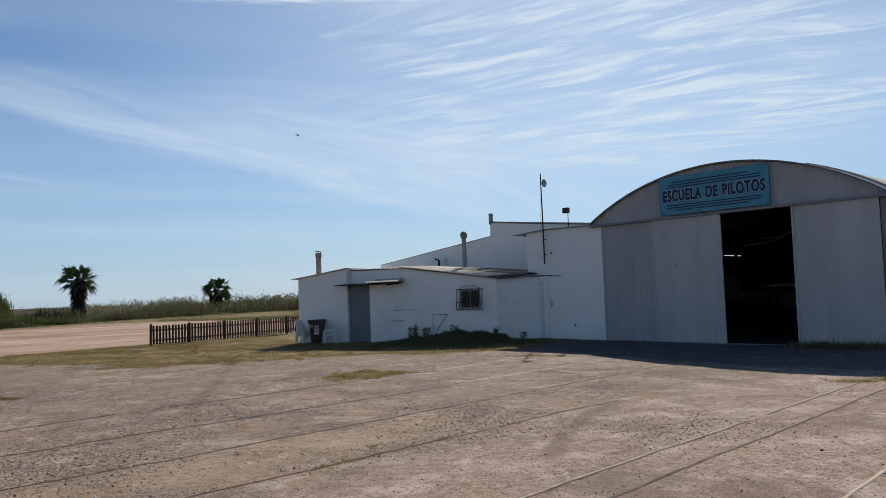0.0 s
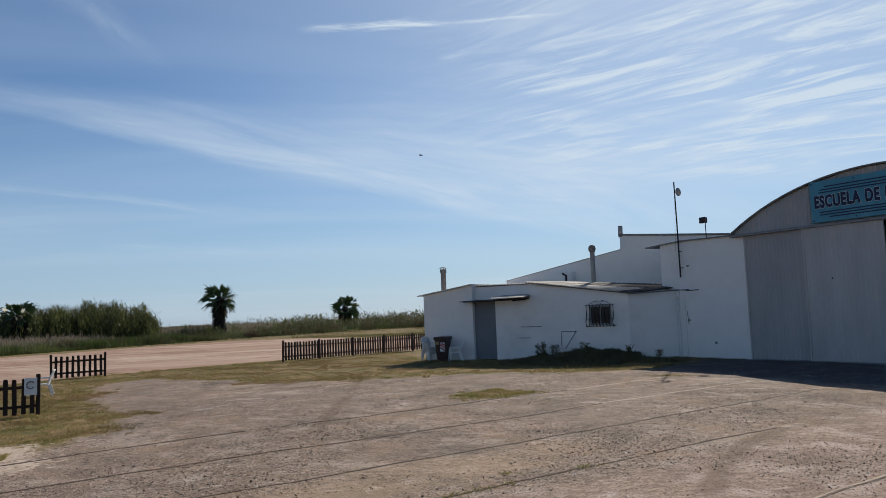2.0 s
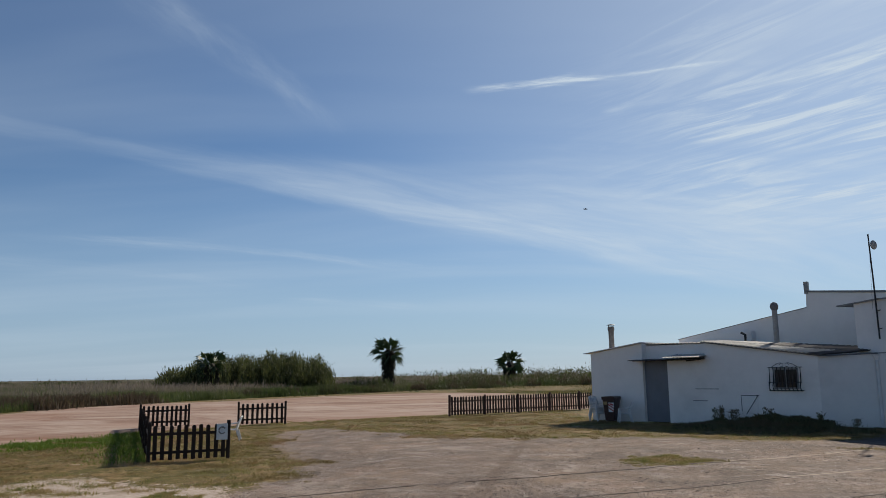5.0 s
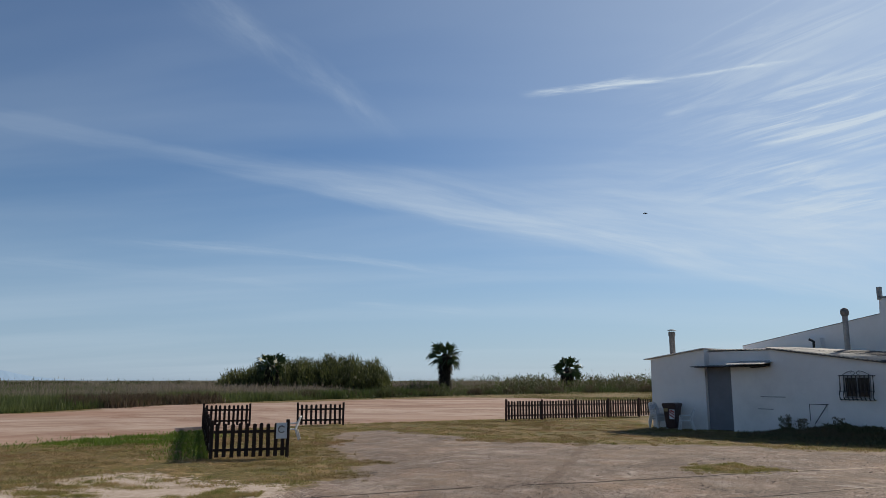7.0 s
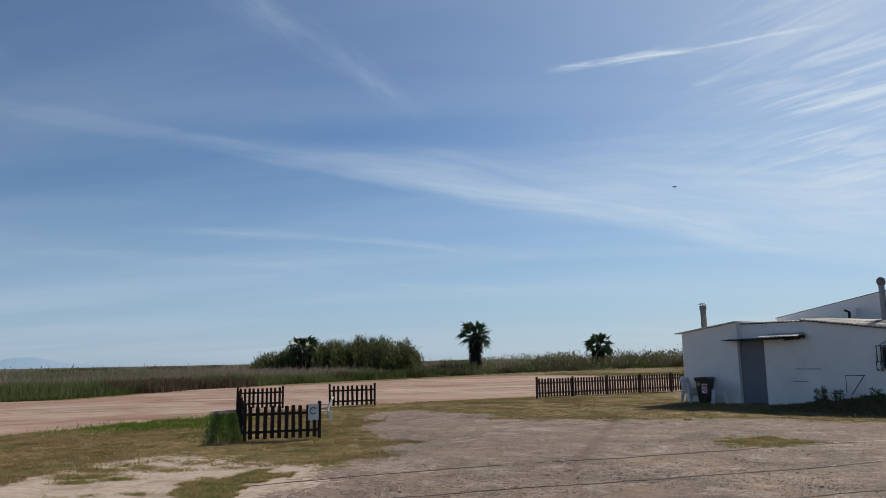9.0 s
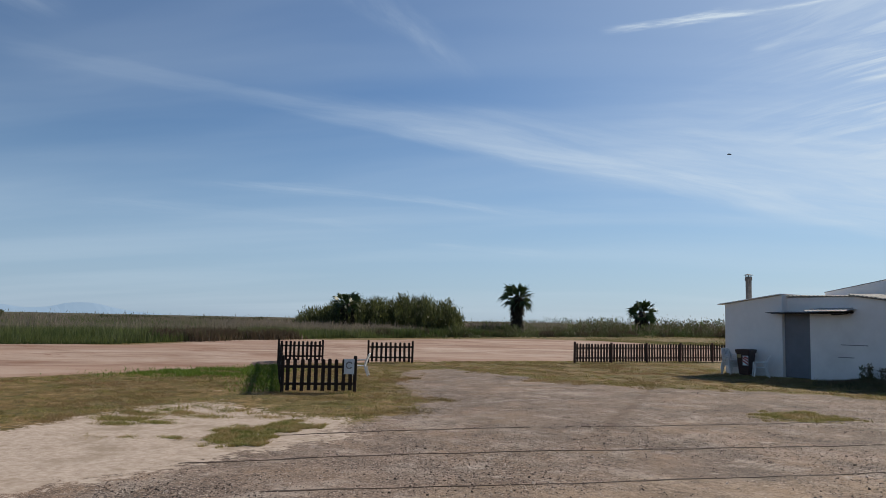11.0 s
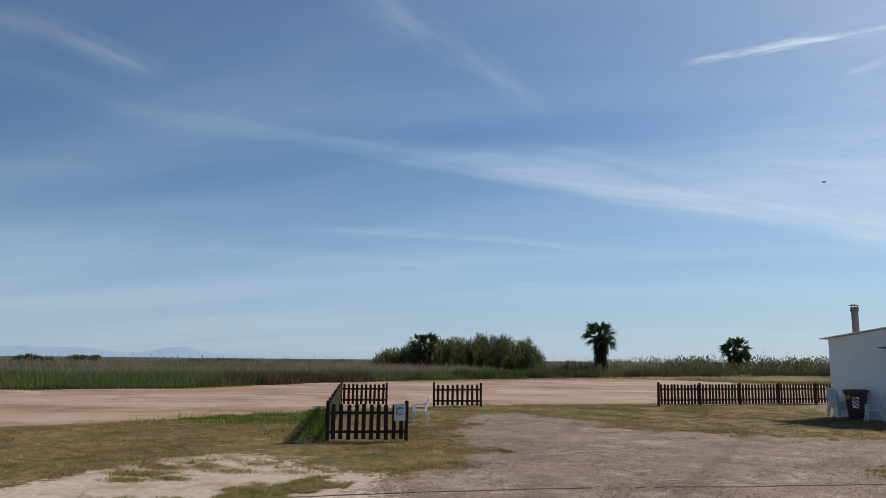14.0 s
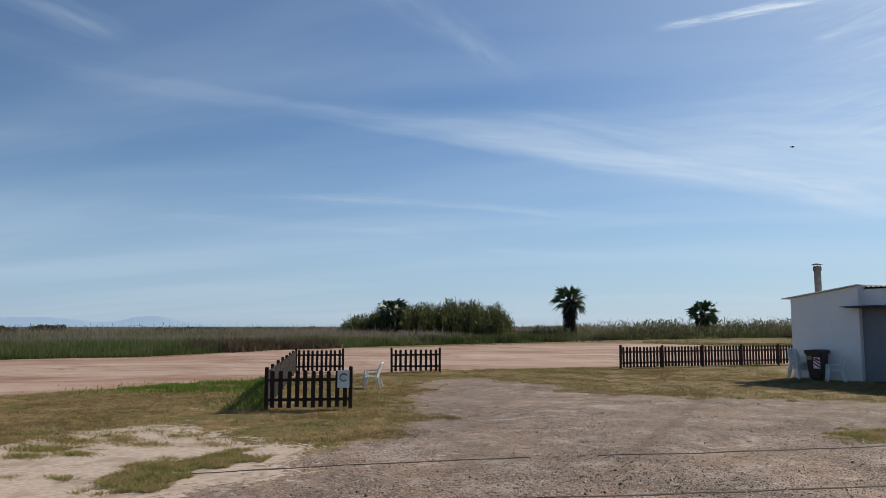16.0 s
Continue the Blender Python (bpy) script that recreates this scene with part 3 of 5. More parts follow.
REEDS = [(-46, 23.2), (-42.0, 30.2), (-46, 45), (-45.5, 60), (-44.5, 72), (-43, 86), (-36, 95), (-24, 103), (0, 108), (60, 95), (120, 140), (900, 3000), (-1500, 4200), (-4200, 2500), (-4200, -60), (-110, -60), (-70, 4.2)]
# grey gravel by the hangar, outlined to darken the ground in its shadow too
SHADED_GRAVEL = [(5.4, 27.2), (3.2, 23.2), (5.2, 19.2), (8.0, 15.2), (11.4, 11.6), (22, 9), (22, 27)]
PATCH = [(-2.0, 16.6), (-1.5, 17.6), (-0.5, 17.5), (0.1, 17.0), (-0.4, 16.1), (-1.5, 15.6)]


def ground_z(x, y):
    """Level by the buildings, a hand lower towards the field."""
    x, y = np.asarray(x, float), np.asarray(y, float)
    low = -0.18 * step(-x, 5.0, 12.0) * (1 - 0.9 * step(y, 18.0, 33.0) * step(x, -24.0, -12.0)) * (1 - 0.3 * step(y, 18, 28))
    mound = 0.20 * np.exp(-(((x - 2.0) / 2.2) ** 2 + ((y - 26.9) / 0.9) ** 2))
    far = -0.25 * step(np.hypot(x, y), 60, 200)
    bank = 0.7 * step(y, 86, 112) * step(x, -52, -36)
    return low + mound + far + bank


def grid_line(lo, hi, stp, out):
    mid = list(np.arange(lo, hi + 1e-6, stp))
    s, a, b = stp, [lo], [hi]
    while a[-1] > -out or b[-1] < out:
        s *= 1.28
        a.append(a[-1] - s)
        b.append(b[-1] + s)
    return np.array(a[:0:-1] + mid + b[1:])


def build_ground():
    xs, ys = grid_line(-26, 14, 0.2, 4300), grid_line(2, 42, 0.2, 4300)
    X, Y = np.meshgrid(xs, ys)
    Z = ground_z(X, Y)
    rough = np.zeros_like(Z)
    near = (np.abs(X) < 40) & (np.abs(Y) < 60)
    flat = np.argwhere(near)
    for i, j in flat:
        p = Vector((X[i, j], Y[i, j], 0))
        rough[i, j] = 0.022 * noise.noise(p * 0.35) + 0.010 * noise.noise(p * 1.4)
    V = np.stack([X, Y, Z + rough], -1).reshape(-1, 3)
    n, k = X.shape[1], X.shape[0]
    idx = np.arange(n * k).reshape(k, n)
    F = np.stack([idx[:-1, :-1], idx[:-1, 1:], idx[1:, 1:], idx[1:, :-1]], -1).reshape(-1, 4)
    ob = mesh_np("ground", V, F, M_GROUND, None, "flat ground of worn gravel, dry grass and packed pink earth", "ground", "structure")
    dirt = step(inside(DIRT, X, Y), -1.1, 1.1)
    apron = step(inside(APRON, X, Y), -1.5, 1.5)
    patch = step(inside(PATCH, X, Y), -0.35, 0.35)
    tuft = step(inside(TUFT, X, Y), -0.2, 0.7)
    sand = step(inside(SAND, X, Y), -1.0, 1.0) * (1 - tuft)
    grass = np.maximum(np.maximum(1 - apron, patch), tuft)
    across = 0.695 * X - 0.719 * Y
    earth = step(across, -6.6, -3.6) * step(Y, 24.0, 15.0)
    ochre = np.exp(-(((across + 6.6) / 1.2) ** 2)) * np.exp(-((Y - 8.0) / 4.5) ** 2)
    smear = np.zeros_like(X)
    for (ax, ay), (bx, by) in (((3.7, 11.2), (2.85, 9.83)), ((2.85, 9.83), (2.25, 8.37)), ((2.25, 8.37), (1.86, 7.08)), ((-3.57, 11.3), (-4.25, 14.8)), ((-4.25, 14.8), (-4.5, 16.7)), ((-4.5, 16.7), (-5.2, 20.1))):
        t = np.clip(((X - ax) * (bx - ax) + (Y - ay) * (by - ay)) / ((bx - ax) ** 2 + (by - ay) ** 2), 0, 1)
        smear = np.maximum(smear, np.exp(-((np.hypot(X - ax - t * (bx - ax), Y - ay - t * (by - ay)) / (0.17 if ax > 0 else 0.16)) ** 2)))
    for name, v in (("dirt", dirt), ("grass", grass), ("sand", sand), ("earth", earth), ("ochre", ochre), ("smear", smear), ("marsh", step(inside(REEDS, X, Y), 1.0, 6.0)), ("shaded_gravel", step(inside(SHADED_GRAVEL, X, Y), -1.4, 1.4))):
        at = ob.data.attributes.new(name, "FLOAT", "POINT")
        at.data.foreach_set("value", v.ravel().astype(np.float32))
    for p in ob.data.polygons:
        p.use_smooth = True


build_ground()


def joints():
    """Straight joints between the old slabs: dark grooves full of grit, pale mortar strips, and one painted shade line.
    """
    d, nrm = Vector((0.719, 0.695, 0)), Vector((0.695, -0.719, 0))
    dark, pale, rust = "dark grit-filled joint and painted shade line in the worn apron", "pale mortar strip along an apron joint", "rusty brown joint strip on the apron"
    for q, drift, a, b, w, h, mat, label in ((-11.85, -0.03, -3, 9.5, 0.060, 0.007, M_JOINT_AND_SHADE, dark), (-11.90, -0.03, 8.5, 14.6, 0.032, 0.006, M_JOINT_PALE, pale),
                                             (-9.45, -0.025, -4, 8.0, 0.052, 0.006, M_JOINT_AND_SHADE, dark), (-9.48, -0.025, 6.5, 13.4, 0.028, 0.005, M_JOINT_PALE, pale),
                                             (-7.45, -0.015, -3, 12.5, 0.046, 0.005, M_JOINT_AND_SHADE, dark), (-5.55, 0.0, -2, 7.4, 0.040, 0.005, M_JOINT_AND_SHADE, "grass-grown joint in the worn apron"),
                                             # the dark strip at -2.985 paints the shadow of the pale strip beside it
                                             (-3.02, 0.0, -4, 14, 0.016, 0.006, M_JOINT_PALE, pale), (-2.985, 0.0, -4, 14, 0.040, 0.002, M_JOINT_AND_SHADE, dark),
                                             (-2.38, 0.0, -4, 15, 0.027, 0.006, M_JOINT_RUST, rust), (-0.8, 0.0, -3, 16, 0.024, 0.006, M_JOINT_PALE, pale)):
        bm = bmesh.new()
        rows = []
        n = int((b - a) / 0.10)
        whole = mat is not M_JOINT_AND_SHADE
        rim = h - 0.003 if whole else -0.002
        for i in range(n + 1):
            s = a + (b - a) * i / n
            c = nrm * (q + drift * max(s - 4.0, 0) + 0.008 * noise.noise((s * 0.35, q, 0)) + (0.006 if whole else 0.022) * noise.noise((s * 3.1, q, 1))) + d * (s + 3.0)
            wear = noise.noise((s * 1.3, q * 3, 5)) + 0.5 * noise.noise((s * 6.1, q, 2))
            ww = w * (0.85 + 0.3 * wear) if whole else w * (0.30 + 0.75 * max(0.0, 0.35 + wear))
            z = float(ground_z(c.x, c.y)) + 0.022 * noise.noise((c.x * 0.35, c.y * 0.35, 0)) + 0.01 * noise.noise((c.x * 1.4, c.y * 1.4, 0))
            gap = noise.noise((s * 0.8, q * 2, 9)) + 0.4 * noise.noise((s * 3.7, q, 4))
            sunk = 0.02 if gap < (-0.8 if whole else -0.52) else 0.0
            rows.append([bm.verts.new(c + nrm * k * ww + Vector((0, 0, z + g - sunk))) for k, g in ((-1, rim), (-0.5, h), (0.5, h), (1, rim))])
        for r, t in zip(rows, rows[1:]):
            for k in range(3):
                bm.faces.new((r[k], t[k], t[k + 1], r[k + 1]))
        bmesh.ops.recalc_face_normals(bm, faces=bm.faces)
        tagged(part("ground_line", bm, mat), label, "joint", "", "structure")


joints()

# ---- the clubhouse ----
HOUSE = Matrix.Translation((-5.04, 31.03, 0.0)) @ Matrix.Rotation(radians(-25.3), 4, "Z")     # x along the front, y into the house


def build_house():
    h = thing("clubhouse", HOUSE, "low whitewashed clubhouse with sheet roofs and stove pipes", "building")
    # wing with the chairs before it
    part("wall", prism([(0, -0.1), (2.43, -0.1), (2.43, 3.05), (0, 2.72)], 0, 5.0), M_WHITE, h)
    part("roof", prism([(-0.26, 2.70), (2.46, 3.07), (2.46, 3.10), (-0.26, 2.73)], -0.14, 5.3), M_WHITE, h, "thin fibre-cement sheet roof")
    # porch niche
    part("wall", boxed(2.43, 3.50, 1.15, 5.0, -0.1, 2.9), M_WHITE, h, "shaded back wall of the porch niche")
    part("door", boxed(2.435, 3.495, 0.16, 0.22, 0.03, 2.355), M_GREYDOOR, h, "plain grey sheet door set in the niche")
    part("lintel", boxed(2.43, 5.05, 0.35, 5.0, 2.36, 2.96), M_WHITE, h)
    part("wall", boxed(3.50, 5.05, 0, 5.0, -0.1, 2.36), M_WHITE, h)
    s = corrugated(2.95, 4.9, 0.16, 0.045)
    for v in s.verts:
        v.co = Matrix.Translation((2.36, 0.25, 3.03)) @ Matrix.Rotation(radians(0.8), 4, "Y") @ Matrix.Rotation(radians(0.6), 4, "X") @ v.co
    part("roof", s, M_ASB, h, "wavy fibre-cement sheet over the porch")
    s = corrugated(2.95, 0.95, 0.16, 0.03)
    for v in s.verts:
        v.co = Matrix.Translation((2.14, -0.62, 2.375)) @ Matrix.Rotation(radians(3), 4, "X") @ v.co
    part("canopy", s, M_ROOF_DARK, h, "short dark corrugated canopy over the niche")
    s = corrugated(1.42, 1.25, 0.16, 0.03)
    for v in s.verts:
        v.co = Matrix.Translation((3.72, -0.80, 2.445)) @ Matrix.Rotation(radians(6.5), 4, "X") @ v.co
    part("canopy", s, M_ASB, h, "second pale sheet lapped over the canopy")
    part("canopy_beam", boxed(2.2, 5.05, -0.36, -0.31, 2.345, 2.385), M_DARK, h)
    part("canopy_bracket", prism([(4.45, 2.30), (4.98, 2.34), (4.98, 2.39), (4.45, 2.39)], -0.30, -0.26), M_DARK, h)
    # main room
    part("wall", prism([(5.05, -0.1), (9.03, -0.1), (9.03, 2.40), (5.05, 3.02)], 0, 0.25), M_WHITE, h)
    part("wall", prism([(5.05, -0.1), (5.30, -0.1), (5.30, 2.98), (5.05, 3.02)], 0.25, 5.0), M_WHITE, h)
    # its side runs askew to the hangar
    side = bmesh.new()
    q = [(9.03, 0.0), (9.03 + 1.50, 1.52), (9.03 + 1.35, 1.75), (8.8, 0.25)]
    lo = [side.verts.new((x, y, -0.1)) for x, y in q]
    hi = [side.verts.new((x, y, z)) for (x, y), z in zip(q, (2.40, 2.46, 2.46, 2.40))]
    side.faces.new(lo[::-1])
    side.faces.new(hi)
    for i in range(4):
        side.faces.new((lo[i], lo[(i + 1) % 4], hi[(i + 1) % 4], hi[i]))
    part("wall", side, M_WHITE, h)
    # wavy roof, falling to the corner
    A, B, C, D = Vector((4.98, -0.16, 3.05)), Vector((9.22, -0.16, 2.44)), Vector((10.85, 2.45, 2.64)), Vector((4.98, 2.45, 3.095))
    bands = 9
    for i in range(bands):
        for half in (0, 1):
            bm = bmesh.new()
            u0, u1 = i / bands, (i + 1) / bands + 0.01
            v0, v1 = (0.0, 0.46) if half == 0 else (0.42, 1.0)
            k = 14
            rows = []
            for lay in (0.0, -0.012):
                for v in (v0, v1):
                    row = []
                    for j in range(k + 1):
                        u = u0 + (u1 - u0) * j / k
                        p = A.lerp(B, u).lerp(D.lerp(C, u), v)
                        row.append(bm.verts.new(p + Vector((0, 0, lay + 0.024 * math.sin(math.tau * u * 29) + 0.005 * (i % 2) - 0.014 * (1 - half)))))
                    rows.append(row)
            for r, t in ((0, 1), (3, 2), (2, 0), (1, 3)):
                for j in range(k):
                    bm.faces.new((rows[r][j], rows[r][j + 1], rows[t][j + 1], rows[t][j]))
            bmesh.ops.recalc_face_normals(bm, faces=bm.faces)
            part("roof_sheet", bm, M_ROOF_DARK if (half == 1 and i > 2) or i == 8 else M_ASB, h)
    part("eave_board", tube([(5.0, -0.10, 3.00), (9.2, -0.10, 2.395), (10.6, 1.52, 2.46)], 0.03, 6), M_TRIM, h)
    # taller block behind
    part("back_wall", prism([(1.33, -0.1), (11.9, -0.1), (11.9, 4.60), (9.47, 4.80), (7.02, 5.02), (7.0, 4.41), (1.33, 3.36)], 5.0, 5.3), M_WHITE, h, "tall white wall with a sloping top")
    part("coping", tube([(1.3, 4.98, 3.36), (7.0, 4.98, 4.41)], 0.018, 6), M_PIPE, h)
    part("coping", prism([(7.0, 5.03), (9.5, 4.82), (11.95, 4.62), (11.95, 4.68), (9.5, 4.88), (7.0, 5.09)], 4.93, 5.35), M_TRIM, h)
    part("pier", boxed(6.96, 7.12, 4.98, 5.14, 4.95, 5.45, bevel=0.01), M_PIPE, h, "square grey flue pier")
    part("tank", prism([(3.2, 3.0), (4.85, 3.0), (4.85, 3.56), (3.2, 3.5)], 4.6, 4.98), M_WHITE, h)
    part("elbow", tube([(4.72, 4.3, 2.9), (4.72, 4.3, 3.40), (4.55, 4.3, 3.5)], 0.055, 8), M_DARK, h)
    return h


build_house()


def stove_pipe(x, y, z0, z1, r, cap, label, mat):
    p = thing("stove_pipe", HOUSE @ Matrix.Translation((x, y, z0)), label, "chimney", "pipes on the roof")
    hgt = z1 - z0
    part("pipe", tube([(0, 0, 0), (0, 0, hgt * 0.5), (0, 0, hgt)], r, 14), mat, p)
    if cap == "plate":
        part("collar", tube([(0, 0, hgt - 0.16), (0, 0, hgt - 0.02)], r * 1.22, 14), mat, p)
        for a in range(3):
            part("strut", boxed(-0.01, 0.01, -0.01, 0.01, 0, 0.09), M_DARK, p, "", Matrix.Rotation(a * 2.1, 4, "Z") @ Matrix.Translation((r, 0, hgt - 0.02)))
        part("cap", tube([(0, 0, hgt + 0.06), (0, 0, hgt + 0.10)], [r * 1.75, r * 0.6], 14), M_DARK, p, "small rusty rain cap")
    else:
        part("cowl", tube([(0, 0, hgt - 0.06), (0, 0, hgt), (0, 0, hgt + 0.10), (0, 0, hgt + 0.2), (0, 0, hgt + 0.25)], [r, r * 1.4, r * 1.6, r * 1.3, r * 0.5], 14), M_CHIM, p, "round sooty cowl")
    return p


stove_pipe(0.40, 1.0, 2.78, 3.86, 0.115, "plate", "square-shouldered sooty stove pipe with a rain cap", M_CHIM)
stove_pipe(6.75, 2.45, 2.9, 4.24, 0.095, "cowl", "tall galvanised stove pipe with a round cowl", M_PIPE)


def window_grille():
    w = thing("window_1", HOUSE @ Matrix.Translation((7.95, 0.0, 1.65)), "small window behind a bellied wrought-iron grille", "window", "", "structure")
    part("pane", boxed(-0.36, -0.02, -0.012, 0.01, -0.30, 0.30), M_GLASS, w)
    part("pane", boxed(0.02, 0.36, -0.012, 0.01, -0.30, 0.30), M_GLASS, w)
    fr = bmesh.new()
    for a in ((-0.42, 0.42, -0.03, 0.0, 0.30, 0.36), (-0.42, 0.42, -0.03, 0.0, -0.36, -0.30), (-0.42, -0.36, -0.03, 0.0, -0.30, 0.30), (0.36, 0.42, -0.03, 0.0, -0.30, 0.30), (-0.02, 0.02, -0.028, 0.0, -0.30, 0.30)):
        box(fr, *a)
    part("window_frame", fr, M_PIPE, w)
    part("window_sill", boxed(-0.5, 0.5, -0.08, 0.0, -0.43, -0.38, bevel=0.008), M_WHITE, w)
    g = part("grille", tube([(-0.56, -0.09, 0.38), (0.56, -0.09, 0.38)], 0.012, 6), M_DARK, w, "black wrought-iron grille")
    for z, d in ((-0.13, 0.13), (-0.40, 0.09)):
        part("crossbar", tube([(-0.56, -d, z), (0.56, -d, z)], 0.012, 6), M_DARK, g)
    for i in range(9):
        x = -0.52 + 1.04 * i / 8
        part("bar", tube([(x, -0.09, 0.38), (x, -0.09, 0.08), (x, -0.11, -0.10), (x, -0.19, -0.24), (x, -0.17, -0.34), (x, -0.08, -0.42)], 0.019, 6), M_DARK, g)
    for s in (-1, 1):
        pts = [(s * (0.10 + 0.34 * t), -0.09, 0.38 + 0.16 * math.cos(t * 1.5) - 0.01) for t in np.linspace(0, 1, 7)]
        part("scroll", tube(pts, 0.010, 5), M_DARK, g)
        pts = [(s * (0.09 + 0.06 * math.cos(a)), -0.09, 0.46 + 0.06 * math.sin(a)) for a in np.linspace(0, 5.2, 10)]
        part("scroll", tube(pts, 0.008, 5), M_DARK, g)
    for x in (-0.56, 0.56):
        for z in (0.38, -0.40):
            part("anchor", tube([(x, -0.09, z), (x, 0.01, z)], 0.010, 5), M_DARK, g)


window_grille()


def wall_fittings():
    """Scratched outlines of a blocked opening and slits on the front wall."""
    for x0, x1, z in ((4.62, 5.52, 1.29), (4.5, 5.05, 0.86)):
        tagged(part("ledge", boxed(x0, x1, -0.035, 0.0, z - 0.012, z + 0.012), M_TRIM, None, "", HOUSE), "thin grey ledge strip on the white wall", "ledge")
    f = thing("meter_hatch", HOUSE @ Matrix.Translation((6.62, 0, 0.78)), "flush white hatch with a dark bracket on the wall", "hatch")
    part("panel", boxed(-0.30, 0.30, -0.02, 0.0, -0.30, 0.28, bevel=0.004), M_WHITE, f)
    part("bracket", tube([(-0.28, -0.03, -0.26), (-0.28, -0.03, 0.29), (0.36, -0.03, 0.29)], 0.012, 5), M_DARK, f)
    part("brace", tube([(0.32, -0.03, 0.29), (-0.10, -0.10, -0.36)], 0.012, 5), M_DARK, f)
    p = thing("drainpipe", HOUSE @ Matrix.Translation((10.42, 1.32, 0)), "pair of pale drainpipes in the wall corner", "pipe")
    part("pipe", tube([(0, 0, 0), (0, 0, 2.1), (0, 0.0, 2.3)], 0.06, 10), M_PLASTIC, p)
    part("pipe", tube([(0.30, -0.05, 0.0), (0.30, -0.05, 2.25)], 0.035, 8), M_PLASTIC, p)
    part("hopper", tube([(0, 0, 2.22), (0, 0, 2.40)], [0.06, 0.12], 10), M_WHITE, p)
    part("bar", tube([(0.1, 0.1, 2.42), (0.9, -0.5, 2.42)], 0.015, 6), M_DARK, p)


wall_fittings()

# ---- the hangar ----
HANGAR = Matrix.Translation((6.93, 25.63, 0.0)) @ Matrix.Rotation(radians(-48), 4, "Z")       # x along the front, y into the hangar
ARC_C, ARC_W, ARC_Z, ARC_H = 4.45, 4.9, 4.22, 1.50


def arc_z(x, grow=0.0):
    r = (ARC_W**2 + ARC_H**2) / (2 * ARC_H) + grow
    u = min(abs(x - ARC_C), r)
    return ARC_Z + ARC_H - (r - grow) + math.sqrt(max(r * r - u * u, 0))


def build_hangar():
    h = thing("hangar", HANGAR, "barrel-roofed grey sheet-metal hangar with sliding doors, one gap open", "building")
    depth = 16.0
    part("gable", ribbed(lambda x: max(arc_z(x), 4.16), 4.13, -0.42, 9.32, 0.115, 0.012, 0.0), M_STEEL, h, "ribbed grey arched gable")
    # doors hang in two tracks
    for x0, x1, y, nm in ((0.0, 2.16, -0.05, "grey ribbed sliding door leaf"), (2.10, 4.53, -0.13, "pale ribbed sliding door leaf"), (6.78, 9.10, -0.13, "pale ribbed sliding door leaf")):
        d = part("door", ribbed(lambda x: 4.12, 0.03, x0, x1, 0.135, 0.014, y), M_STEEL if y > -0.1 else M_DOOR, h, nm)
        part("edge_strip", boxed(x0 - 0.02, x0 + 0.03, y - 0.03, y + 0.03, 0.02, 4.12), M_DOOR, d)
        part("edge_strip", boxed(x1 - 0.03, x1 + 0.02, y - 0.03, y + 0.03, 0.02, 4.12), M_DOOR, d)
    part("bolt", boxed(2.94, 2.97, -0.17, -0.14, 2.5, 2.56), M_DARK, h)
    part("track", boxed(-0.45, 9.40, -0.22, 0.02, 4.11, 4.19, bevel=0.01), M_TRIM, h, "long door track under the gable")
    part("floor_rail", boxed(-0.05, 9.3, -0.18, 0.0, -0.03, 0.02), M_TRIM, h)
    part("post", boxed(9.12, 9.34, -0.05, 0.2, -0.1, 4.12), M_TRIM, h)
    # barrel roof
    bm = bmesh.new()
    n = 110
    rows = [[], [], [], []]
    for i in range(n + 1):
        x = -0.5 + 9.9 * i / n
        z = arc_z(x) + 0.03 * (i % 2)
        for k, (y, dz) in enumerate(((-0.12, 0.03), (depth, 0.03), (-0.12, 0.0), (depth, 0.0))):
            rows[k].append(bm.verts.new((x, y, z + dz)))
    for i in range(n):
        bm.faces.new((rows[0][i], rows[0][i + 1], rows[1][i + 1], rows[1][i]))
        bm.faces.new((rows[2][i], rows[3][i], rows[3][i + 1], rows[2][i + 1]))
        bm.faces.new((rows[0][i], rows[2][i], rows[2][i + 1], rows[0][i + 1]))
    part("roof", bm, M_STEEL, h, "curved corrugated sheet roof")
    part("verge", tube([(-0.5 + 9.9 * i / 24, -0.13, arc_z(-0.5 + 9.9 * i / 24) + 0.03) for i in range(25)], 0.024, 6), M_TRIM, h)
    n = 8
    top = [(6.85 + 2.5 * i / n, arc_z(6.85 + 2.5 * i / n) + 0.09) for i in range(n + 1)]
    part("roof_strip", prism([(x, z + 0.03) for x, z in top] + [(x, z - 0.10) for x, z in top[::-1]], 0.9, 3.4), M_ASB, h, "loose pale roof sheet")
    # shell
    part("side_wall", boxed(-0.3, -0.1, 0.05, depth, -0.1, arc_z(-0.3) + 0.012), M_INNER_SHADE, h)
    part("side_wall", boxed(9.1, 9.3, 0.05, depth, -0.1, arc_z(9.3) + 0.012), M_INNER_SHADE, h)
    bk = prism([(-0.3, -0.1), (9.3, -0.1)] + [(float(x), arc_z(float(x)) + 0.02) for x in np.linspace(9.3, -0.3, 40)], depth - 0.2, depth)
    part("end_wall", bk, M_INNER_SHADE, h)
    part("slab", boxed(-0.1, 9.1, 0.0, depth, -0.1, 0.015), M_INNER_SHADE, h, "concrete hangar floor, inner shade put into its near-black colour")
    # glowing strips on the solid wall stand in for daylight through slits
    for y0, y1 in ((9.4, 10.3), (10.7, 11.0)):
        part("glow_slit", boxed(-0.1, -0.08, y0, y1, 3.145, 3.175), M_GLOW, h, "glowing strip in place of a daylit slit in the side wall")
    for y in (4.0, 8.0, 12.0):
        part("rafter", tube([(-0.1 + 9.2 * i / 10, y, arc_z(-0.1 + 9.2 * i / 10) - 0.10 - 0.0) for i in range(11)], 0.05, 5), M_DARK, h)
